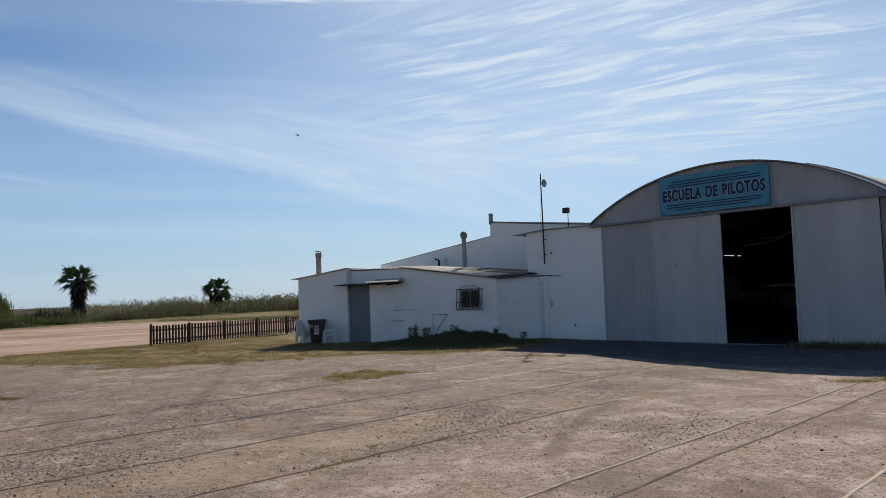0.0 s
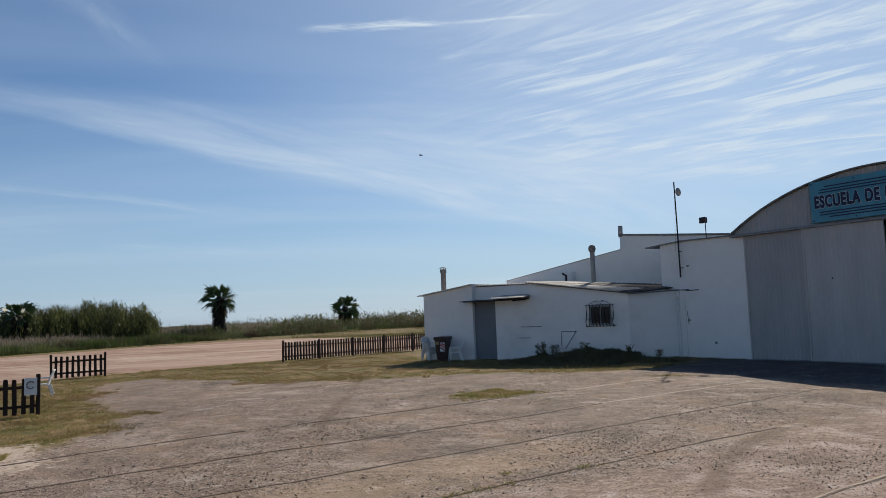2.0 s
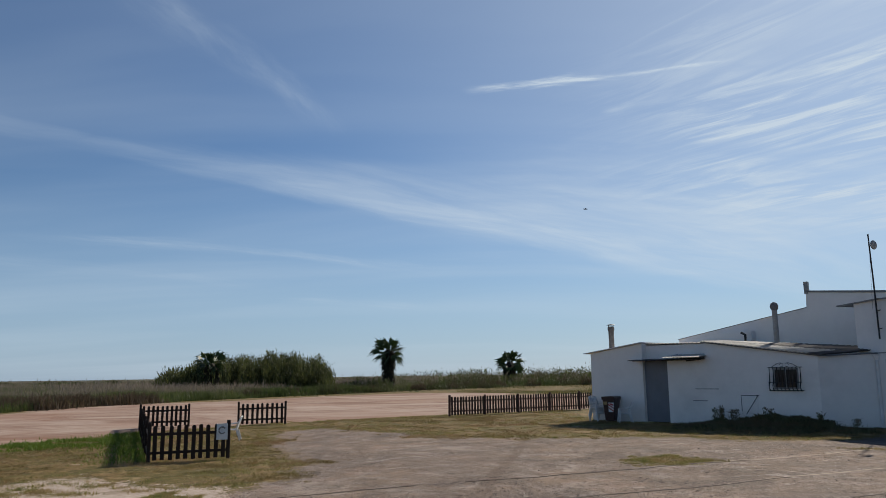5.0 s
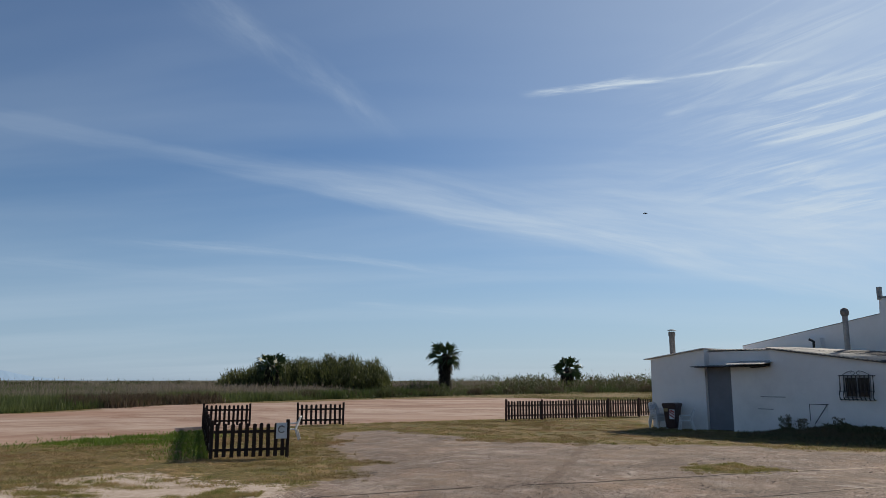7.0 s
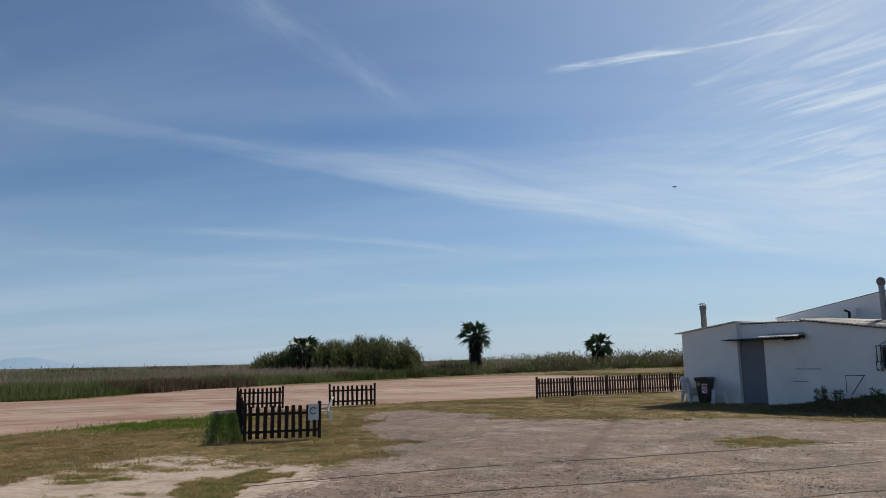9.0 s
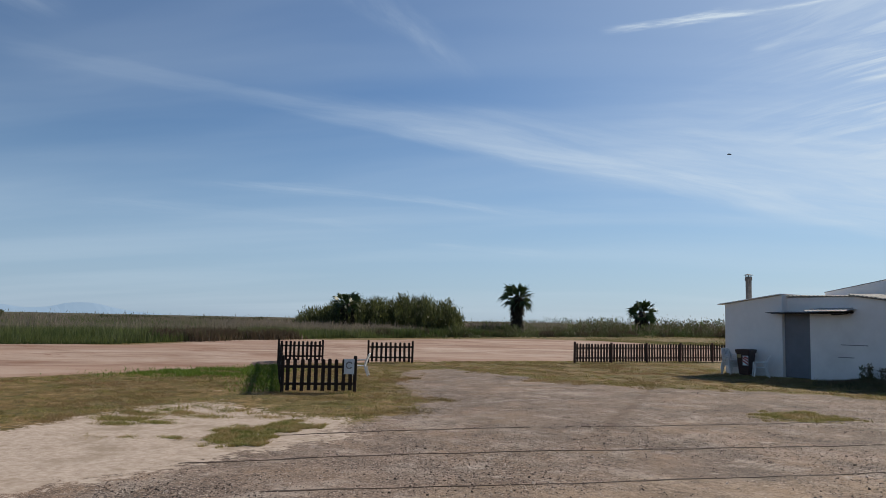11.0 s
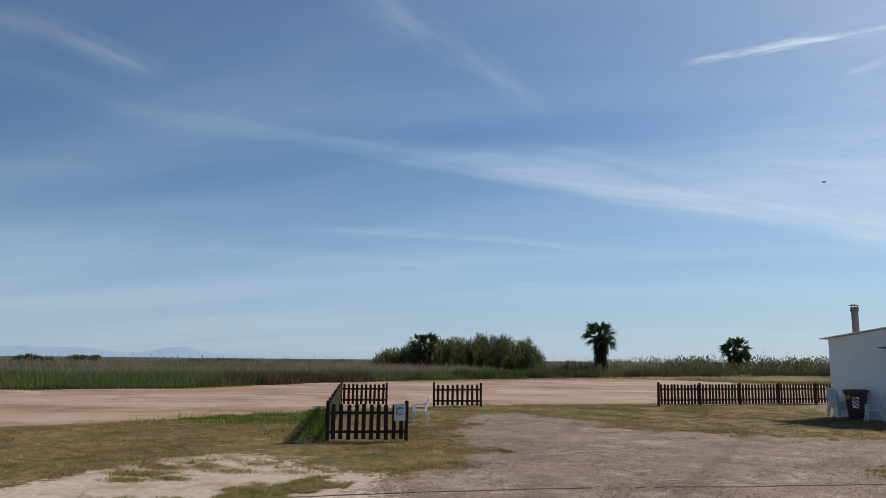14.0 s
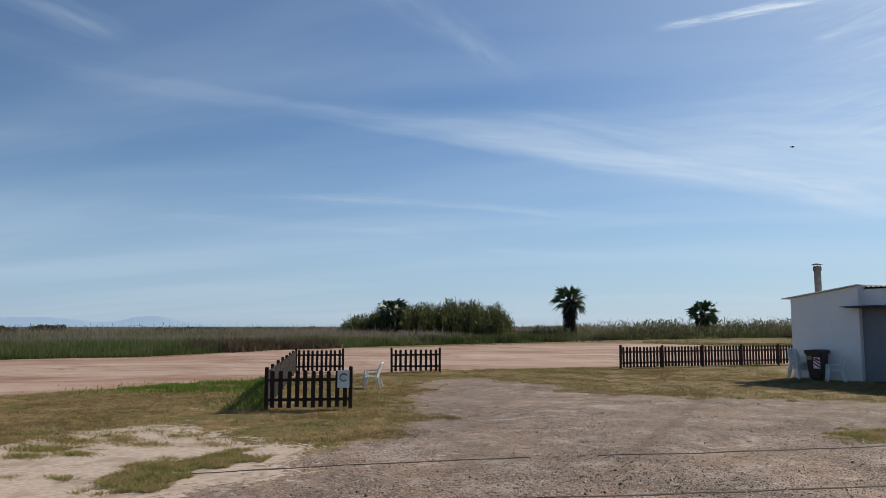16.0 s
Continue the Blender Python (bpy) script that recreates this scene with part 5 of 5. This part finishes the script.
def reed_bed():
    lo, hi = (-150, 0), (40, 190)
    near = lambda p, d: np.exp(-d / 13.0) * np.clip(70 / np.hypot(p[:, 0], p[:, 1]), 0.2, 1.5) ** 0.5 / 1.4
    deep = lambda p, d: np.clip(60 / np.hypot(p[:, 0], p[:, 1]), 0, 1)
    swell = lambda p: np.array([noise.noise((x * 0.06, y * 0.06, 0.0)) for x, y in p])
    # green fringe
    p = scatter(REEDS, 34000, lo, hi, lambda p, d: np.exp(-d / 2.0))
    s = swell(p * 2)
    lush = np.maximum(np.exp(-(((p[:, 1] - 32.5) / 3.2) ** 4)), np.exp(-(((p[:, 1] - 73) / 16) ** 6)))
    keep = rng.random(len(p)) < (1 - 0.85 * step(p[:, 1], 86, 92)) * np.clip(lush * (0.55 + 1.2 * s) + 0.9 * (s - 0.05), 0.02, 1)
    p, s = p[keep], s[keep] * 0.5 + 0.1
    h = np.clip(0.45 + 0.45 * lush[keep] + 0.7 * s + rng.normal(0, 0.16, len(p)), 0.2, 1.5)
    v, f = blades(feet(p), h, 0.02 + 0.0004 * np.hypot(p[:, 0], p[:, 1]), 0.30)
    mesh_np("green_reeds", v, f, M_REED_GREEN, None, "fresh green reed fringe along the earth field", "reeds")
    # grey-brown mass
    for n, w in ((330000, near), (150000, deep)):
        p = scatter(REEDS, n, lo if w is near else (-300, -20), hi if w is near else (60, 300), w)
        p = p[rng.random(n) > 0.93 * step(p[:, 0], -50, -44) * step(p[:, 1], 80, 90)]
        n, s = len(p), swell(p)
        dist = np.hypot(p[:, 0], p[:, 1])
        d = inside(REEDS, p[:, 0], p[:, 1])
        h = (0.38 + 0.42 * step(d, 0.2, 7) + 0.35 * step(d, 7, 25) + 0.45 * step(d, 25, 60)) * (1 + 0.25 * s + 0.28 * swell(p * 5.5)) + rng.normal(0, 0.16, n)
        h += (0.9 * step(d, 0.5, 6) + 0.3) * step(p[:, 0], -62, -46) * step(p[:, 1], 78, 92) + 0.5 * step(p[:, 0], -34, -16) * step(p[:, 1], 90, 112)
        h += 0.55 * step(p[:, 0], -80, -70) * step(p[:, 0], -43, -47) * step(p[:, 1], 52, 60) * step(p[:, 1], 82, 76) * step(d, 0.5, 5)
        h = np.clip(h * (1 - 0.10 * step(p[:, 0], -44, -34) * step(p[:, 1], 88, 98)), 0.22, 4)
        ft = feet(p)
        ft[:, 2] += np.clip(h * rng.uniform(0.15, 1.0, n) - 0.35, 0, None)
        v, f = spikes(ft, np.minimum(h, rng.uniform(0.25, 0.62, n)), 0.020 + 0.00055 * dist, 0.55)
        mesh_np("reed_bed", v, f, M_REED, None, "wide bed of grey-brown reeds", "reeds")
    # olive scrub on the far bank, and low green bushes in the distance
    for n, poly, hh, label in ((90000, [(-48, 84), (-36, 95.5), (-24, 103.5), (0, 108.5), (60, 96), (60, 150), (-60, 150), (-60, 95)], 1.75, "olive scrub on the far bank"),
                                     (26000, [(-189, 56), (-176, 98), (-180, 101), (-194, 57)], 2.75, "low green bushes far across the reeds"),
                                     (16000, [(-170, 120), (-128, 158), (-132, 162), (-175, 122)], 2.15, "low green bushes far across the reeds"),
                                 (22000, [(-165, 128), (-40, 232), (-44, 236), (-170, 131)], 2.25, "dark hedge line far across the reeds")):
        w = np.array(poly)
        p = scatter(poly, n, tuple(w.min(0)), tuple(w.max(0)), (lambda p, d: np.exp(-d / 10.0)) if hh < 2 else None)
        lump = np.array([noise.noise((x * 0.16, y * 0.16, 2.0)) + 0.6 * noise.noise((x * 0.5, y * 0.5, 6.0)) for x, y in p])
        keep = lump > -0.12
        p, lump = p[keep], lump[keep]
        h = hh * (0.72 + 0.45 * np.clip(lump, -0.2, 0.9)) * (step(inside(poly, p[:, 0], p[:, 1]), -0.3, 3.0) if hh < 2 else 1.0)
        if hh < 2:
            h = np.clip(h + 0.9 * step(inside(poly, p[:, 0], p[:, 1]), 3, 14) * (lump > 0.1), 0.3, 3.2)
        h = h * (1.22 if hh < 2 else 1.0)
        at = feet(p)
        at[:, 2] += h * rng.uniform(0, 0.8, len(p))
        v, f = blades(at, rng.uniform(0.2, 0.5, len(p)) * (1.0 if hh < 2 else 1.4), np.full(len(p), 0.12 if hh < 2 else 0.22), 1.2)
        mesh_np("scrub", v, f, M_OLIVE, None, label, "scrub")
    # plumes
    p = scatter(REEDS, 2600, (-220, 10), (40, 200), lambda p, d: step(d, 6, 25) * np.clip(90 / np.hypot(p[:, 0], p[:, 1]), 0, 1))
    h = rng.uniform(1.7, 2.35, len(p)) + 0.7 * step(p[:, 0], -62, -44) * step(p[:, 1], 80, 98) + 0.5 * step(p[:, 0], -34, -16) * step(p[:, 1], 90, 112)
    v, f = blades(feet(p), h, np.full(len(p), 0.020), 0.05)
    top = v.reshape(-1, 5, 3)[:, 4]
    v2, f2 = blades(top - [0, 0, 0.28], np.full(len(p), 0.32), np.full(len(p), 0.065), 0.4)
    mesh_np("reed_plumes", np.concatenate([v, v2]), np.concatenate([f, f2 + len(v)]), M_PLUME, None, "thin stalks with pale plumes above the reeds", "reeds")
    # brown shrubs along the edge
    c = scatter(REEDS, 50, (-60, 62), (20, 125), lambda p, d: np.exp(-((d - 1.5) / 1.5) ** 2))
    c = np.concatenate([c, scatter(REEDS, 34, (-60, 36), (-40, 52), lambda p, d: np.exp(-((d - 1.5) / 1.6) ** 2))])
    P, H = [], []
    for x, y in c:
        k = 260
        q = rng.normal(0, 0.7, (k, 2)) + (x, y)
        P.append(q)
        H.append(np.clip(1.05 - 0.5 * np.hypot(q[:, 0] - x, q[:, 1] - y) + rng.normal(0, 0.15, k), 0.15, 1.5))
    P, H = np.concatenate(P), np.concatenate(H)
    v, f = blades(feet(P), H, np.full(len(P), 0.07), 0.45)
    green_scrub()
    mesh_np("brown_shrubs", v, f, M_SHRUB, None, "low brown shrubs along the reed edge", "shrub")


reed_bed()


def cane_thicket():
    """Tall cane: leafy stems in one long clump."""
    a, b = Vector((-65.5, 74.3)), Vector((-48.4, 86.6))
    n = 2600
    t = rng.uniform(0, 1, n)
    w = rng.normal(0, 2.6, n)
    d = np.array((b - a).normalized())
    thin = rng.random(n) < np.interp(t, [0, 0.15, 0.25, 1], [0.35, 0.5, 1, 1])
    t, w, n = t[thin], w[thin], int(thin.sum())
    p = np.array(a)[None] + np.array(b - a)[None] * t[:, None] + np.array([-d[1], d[0]])[None] * w[:, None] + rng.normal(0, 0.3, (n, 2))
    dome = np.interp(t, [0, 0.06, 0.25, 0.5, 0.8, 0.95, 1.0], [1.6, 3.0, 4.1, 4.65, 4.7, 4.35, 2.8])
    h = dome * (1 - 0.03 * np.abs(w)) * rng.uniform(0.62, 1.12, n) * (1 + 0.10 * np.sin(t * 31) * np.sin(t * 13))
    ft = feet(p)
    v, f = blades(ft, h, np.full(n, 0.07), 0.05)
    V, F, k = [v], [f], len(v)
    for lay in range(24):
        u = rng.uniform(0.25, 1.0, n)
        at = ft + np.stack([rng.normal(0, 0.25, n), rng.normal(0, 0.25, n), h * u], 1)
        v, f = blades(at, rng.uniform(0.22, 0.5, n), np.full(n, 0.075), 0.75)
        V.append(v)
        F.append(f + k)
        k += len(v)
    mesh_np("cane_thicket", np.concatenate(V), np.concatenate(F), M_CANE, None, "tall dense thicket of green cane", "thicket")


cane_thicket()


def grasses():
    turf = [(-22.2, 5), (-22.0, 13.8), (-20.8, 21.8), (-19.2, 27.2), (-13.6, 33.3), (-8.4, 39.5), (-5.2, 31.2), (3.2, 27.0), (3.4, 23.0), (1.0, 22.2), (-2.6, 22.8), (-5.4, 21.8), (-8.6, 22.0), (-10.5, 24.0), (-14.6, 25.6), (-15.4, 24), (-13.0, 19.4), (-9.4, 15.3), (-8.1, 12.8), (-8.0, 11), (-9, 10.6), (-12.0, 10.9), (-13.4, 9.6), (-13.2, 5)]
    pat = lambda p: np.array([noise.noise((x * 0.55, y * 0.55, 3.0)) + 0.5 * noise.noise((x * 1.9, y * 1.9, 1.0)) for x, y in p])
    c = np.stack([rng.uniform(-24, 6, 90000), rng.uniform(4, 44, 90000)], 1)
    d = inside(turf, c[:, 0], c[:, 1])
    c, d = c[d > -1.8], d[d > -1.8]
    w = pat(c)
    bare = inside(SAND, c[:, 0], c[:, 1])
    keep = rng.random(len(c)) < step(d + 1.7 * w, -0.6, 1.2) * np.clip(0.50 + 1.0 * w, 0.05, 1) * step(bare - 0.8 * w, 0.25, -0.15)
    c, w = c[keep], w[keep]
    k = 36
    off = rng.normal(0, 0.085, (len(c), k, 2)) * (1.35, 1.0)
    p = (c[:, None] + off).reshape(-1, 2)
    dome = np.exp(-(np.hypot(off[..., 0], off[..., 1]) / 0.13) ** 2).reshape(-1)
    tall = np.repeat(np.clip(rng.normal(0.060 + 0.030 * w, 0.022, len(c)), 0.02, 0.14), k)
    v, f = spikes(feet(p), tall * (0.35 + 0.75 * dome) * rng.uniform(0.4, 0.95, len(p)), np.full(len(p), 0.021), 1.4)
    mesh_np("dry_grass", v, f, M_GRASS, None, "short sparse sun-dried grass", "grass")
    # tougher tussocks that stand proud, thickest along the ragged edges
    c = scatter(turf, 2300, (-24, 4), (6, 44), lambda p, d: np.clip(np.exp(-d / 1.6) + 0.12, 0, 1))
    P, H = [], []
    for x, y in c:
        n, r = 46, rng.uniform(0.07, 0.20)
        q = rng.normal(0, r, (n, 2)) * (1.5, 0.8)
        P.append(q + (x, y))
        H.append(np.clip((0.05 + 0.28 * r) * np.exp(-(np.hypot(q[:, 0] / 1.5, q[:, 1]) / (1.2 * r)) ** 2) + rng.normal(0.012, 0.012, n), 0.015, 0.16))
    P, H = np.concatenate(P), np.concatenate(H)
    v, f = spikes(feet(P), H * 0.85, np.full(len(P), 0.022), 1.2)
    mesh_np("grass_tussocks", v, f, M_TUFT, None, "coarse tussocks along the edge of the turf", "grass")
    # yellowish meadow strip beyond the earth field
    strip = [(-30, 84.5), (-24, 81), (-12, 71), (0, 63), (32, 67), (60, 72), (60, 95), (20, 105), (0, 108), (-24, 103), (-34, 95.5)]
    p = scatter(strip, 70000, (-36, 62), (60, 108))
    lump = np.array([noise.noise((x * 0.12, y * 0.35, 7.0)) for x, y in p])
    v, f = spikes(feet(p), np.clip(0.10 + 0.16 * lump + rng.normal(0, 0.04, len(p)), 0.03, 0.4), np.full(len(p), 0.10), 0.6)
    mesh_np("meadow_grass", v, f, M_MEADOW, None, "yellow-green meadow strip beyond the earth field", "grass")
    ragged = lambda p, d: step(d + 0.55 * np.array([noise.noise((x * 2.3, y * 2.3, 4.0)) + 0.6 * noise.noise((x * 6.1, y * 6.1, 2.0)) for x, y in p]), -0.12, 0.16)
    q = [scatter(poly, n, tuple(np.min(poly, 0) - 0.2), tuple(np.max(poly, 0) + 0.2), ragged, 0.25) for poly, n in ((TUFT, 30000), (PATCH, 12000))]
    for x, y, r, n in [(x, y, r, int(3600 * r)) for x, y, r in ISLANDS] + [(3.4, 20.3, 0.35, 700), (8.7, 12.5, 0.4, 800), (0.9, 8.45, 0.12, 120), (-0.15, 8.1, 0.1, 120)]:
        q.append(rng.normal(0, r * 0.6, (n, 2)) * (1.5, 0.7) + (x, y))
    # along the overgrown joint
    t = rng.uniform(-1.0, 4.0, 1500)
    t = t[np.array([noise.noise((a * 0.9, 0.0, 4.0)) for a in t]) > 0.0]
    q.append(np.stack([0.719 * (t + 3) + 0.695 * -5.55, 0.695 * (t + 3) + 0.719 * 5.55], 1) + rng.normal(0, 0.035, (len(t), 2)))
    q = np.concatenate(q)
    lump = pat(q * 2.6)
    q, lump = q[lump > -0.42], lump[lump > -0.42]
    v, f = spikes(feet(q), np.clip(rng.normal(0.042 + 0.055 * lump, 0.016, len(q)), 0.012, 0.10), np.full(len(q), 0.020), 1.4)
    mesh_np("grass_tufts", v, f, M_TUFT, None, "grass tufts on bare sand and gravel", "grass")
    q = np.array([-20.2, 18.4]) + rng.normal(0, 1, (16000, 2)) @ np.array([[0.55, 1.15], [-0.75, 0.45]])
    q = q[pat(q * 1.6) > -0.1]
    t, o = rng.uniform(0.0, 0.8, 3000), np.abs(rng.normal(0, 0.6, 3000)) + 0.05
    q = np.concatenate([q, np.stack([-13.48 - 9.52 * t - 0.73 * o, 14.78 + 10.17 * t - 0.68 * o], 1)])
    v, f = blades(feet(q), np.clip(rng.normal(0.10, 0.035, len(q)), 0.03, 0.2), np.full(len(q), 0.024), 0.6)
    mesh_np("lush_grass", v, f, M_LUSH, None, "patch of lush green grass", "grass")
    # weeds at the foot of the walls
    spots = []
    for i in range(70):
        t = rng.uniform(4.9, 11.0)
        o = HOUSE @ Vector((t, -rng.uniform(0.1, 1.3) - (0.3 if t < 8.5 else 0), 0))
        spots.append((o.x, o.y, rng.uniform(0.15, 0.4), rng.uniform(0.12, 0.34)))
    for s in np.arange(-3.5, -0.2, 0.5):
        o = HANGAR @ Vector((s, -0.2 - rng.uniform(0, 0.3), 0))
        spots.append((o.x, o.y, 0.12, 0.12))
    for s in np.arange(7.0, 9.4, 0.22):
        o = HANGAR @ Vector((s, -0.3 - rng.uniform(0, 0.5), 0))
        spots.append((o.x, o.y, 0.20, 0.34))
    P, H = [], []
    for x, y, r, hh in spots:
        k = 150
        P.append(rng.normal(0, r, (k, 2)) + (x, y))
        H.append(np.clip(rng.normal(hh * 0.55, hh * 0.35, k), 0.02, 0.5))
    P, H = np.concatenate(P), np.concatenate(H)
    v, f = blades(feet(P), H * 0.6, np.full(len(P), 0.03), 0.9)
    mesh_np("weeds", v, f, M_WEED, None, "dark weeds along the foot of the walls", "weeds")
    # a bank of bushy weeds against the front wall, with a few leggy sprigs on top
    n = 15000
    t, y = rng.uniform(5.15, 9.4, n), -np.abs(rng.normal(0.3, 0.95, n)) - 0.05
    hill = np.interp(t, [5.15, 5.6, 6.4, 7.0, 7.7, 8.6, 9.4], [0.06, 0.24, 0.21, 0.28, 0.31, 0.18, 0.09]) * np.clip(1.1 + y / 1.7, 0.12, 1)
    hill *= 0.8 + 0.95 * np.array([noise.noise((a * 2.2, b * 2.2, 3.0)) for a, b in zip(t, y)])
    at = np.array([HOUSE @ Vector((a, b, 0)) for a, b in zip(t, y)])
    at[:, 2] = ground_z(at[:, 0], at[:, 1]) + hill * rng.uniform(0, 0.95, n)
    V, F = [], []
    v, f = blades(at, rng.uniform(0.04, 0.13, n), np.full(n, 0.045), 1.1)
    V.append(v)
    F.append(f)
    k = len(v)
    for x, top in ((5.55, 0.62), (5.75, 0.62), (5.95, 0.70), (6.15, 0.56), (6.35, 0.58), (7.35, 0.66), (7.6, 0.62), (9.15, 0.44), (9.3, 0.55), (10.2, 0.36)):
        m = 90
        z = rng.uniform(0.15, 1.0, m) * top
        o = np.array(HOUSE @ Vector((x, -0.55, 0)))
        lean = rng.normal(0, 0.12, 2)
        at = o + np.stack([lean[0] * z + rng.normal(0, 0.05, m), lean[1] * z + rng.normal(0, 0.05, m), z], 1)
        v, f = blades(at, rng.uniform(0.03, 0.09, m), np.full(m, 0.04), 1.3)
        V.append(v)
        F.append(f + k)
        k += len(v)
    mesh_np("weed_bank", np.concatenate(V), np.concatenate(F), M_WEED, None, "bank of dark bushy weeds against the clubhouse wall", "weeds")


grasses()


def stones():
    n = 225000
    r = 4.2 + 18 * rng.random(n) ** 1.15
    a = rng.uniform(-0.75, 0.95, n)
    p = np.stack([0.3 - np.sin(a) * r, -0.5 + np.cos(a) * r], 1)
    p = p[(inside(APRON, p[:, 0], p[:, 1]) > 0.2) & (inside(SAND, p[:, 0], p[:, 1]) < -0.1)]
    dens = np.array([noise.noise((x * 0.4, y * 0.4, 8.0)) for x, y in p])
    bare = step(0.695 * p[:, 0] - 0.719 * p[:, 1], -7.0, -4.0) * 0.45
    bare = bare + 0.4 * step(inside(SHADED_GRAVEL, p[:, 0], p[:, 1]), 0.0, 2.5)
    p = p[rng.random(len(p)) < np.clip(0.50 + 1.2 * dens - bare, 0.06, 1)]
    k = len(p)
    base = np.array([[1, 0.2, -0.4], [0.1, 0.9, -0.4], [-1, 0.1, -0.4], [-0.1, -0.8, -0.4], [0.45, 0.05, 0.42], [-0.4, 0.1, 0.5]])
    s = np.clip(rng.lognormal(-4.85, 0.45, k), 0.004, 0.016)
    big = rng.random(k) < 0.04
    s[big] = np.clip(rng.lognormal(-4.25, 0.36, big.sum()), 0.009, 0.028)
    rot = rng.uniform(0, math.tau, k)
    B = base[None] * rng.uniform(0.65, 1.2, (k, 6, 1))
    x = B[..., 0] * np.cos(rot)[:, None] - B[..., 1] * np.sin(rot)[:, None]
    y = B[..., 0] * np.sin(rot)[:, None] + B[..., 1] * np.cos(rot)[:, None]
    V = np.stack([x, y, B[..., 2]], -1) * s[:, None, None]
    gz = ground_z(p[:, 0], p[:, 1]) + np.array([0.022 * noise.noise((a * 0.35, b * 0.35, 0)) + 0.01 * noise.noise((a * 1.4, b * 1.4, 0)) for a, b in p])
    V += np.stack([p[:, 0], p[:, 1], gz + s * 0.2], 1)[:, None]
    T = np.array([[0, 1, 4], [1, 5, 4], [1, 2, 5], [2, 3, 5], [3, 4, 5], [3, 0, 4]])
    F = (T[None] + (np.arange(k) * 6)[:, None, None]).reshape(-1, 3)
    mesh_np("gravel", V.reshape(-1, 3), F, M_STONE, None, "loose gravel scattered over the worn apron", "gravel")


stones()


# ---- distance ----
def hills():
    bm = bmesh.new()
    rows = []
    for i in range(61):
        b = radians(44 + 34 * i / 60)                # bearing to the left of +y
        t = i / 60
        hgt = 18 + 30 * math.exp(-((t - 0.35) / 0.055) ** 2) + 22 * step(t, 0.44, 0.54) + 5 * noise.noise((i * 0.5, 0, 0))
        hgt *= step(t, 0.16, 0.32)
        rows.append([bm.verts.new((-math.sin(b) * r, math.cos(b) * r, z)) for r, z in ((3300, -4), (3600, max(hgt, 0.5)), (3900, -4))])
    for r, s in zip(rows, rows[1:]):
        for k in range(2):
            bm.faces.new((r[k], r[k + 1], s[k + 1], s[k]))
    tagged(part("backdrop_hills", bm, M_HILL), "hills on the horizon, pale blue haze painted in as a glow", "hills", "", "structure")


hills()


def small_aircraft():
    a = thing("flying_aircraft", pose(-64.2, 384.8, 86.3, 0, 0, -10) @ Matrix.Scale(0.7, 4), "tiny dark aircraft in the far sky", "aircraft")
    part("fuselage", tube([(-1.6, 0, 0.1), (-0.5, 0, 0), (0.6, 0, 0), (1.4, 0, -0.05)], [0.1, 0.32, 0.36, 0.12], 8), M_DARK, a)
    part("wing", prism([(0.5, 0.25), (0.4, 0.32), (-0.2, 0.32), (-0.3, 0.25)], -2.4, 2.4), M_DARK, a)
    part("tail_fin", prism([(-1.7, 0.1), (-1.2, 0.1), (-1.5, 0.7), (-1.8, 0.7)], -0.04, 0.04), M_DARK, a)
    part("tailplane", prism([(-1.7, 0.1), (-1.3, 0.1), (-1.3, 0.15), (-1.7, 0.15)], -0.8, 0.8), M_DARK, a)


small_aircraft()
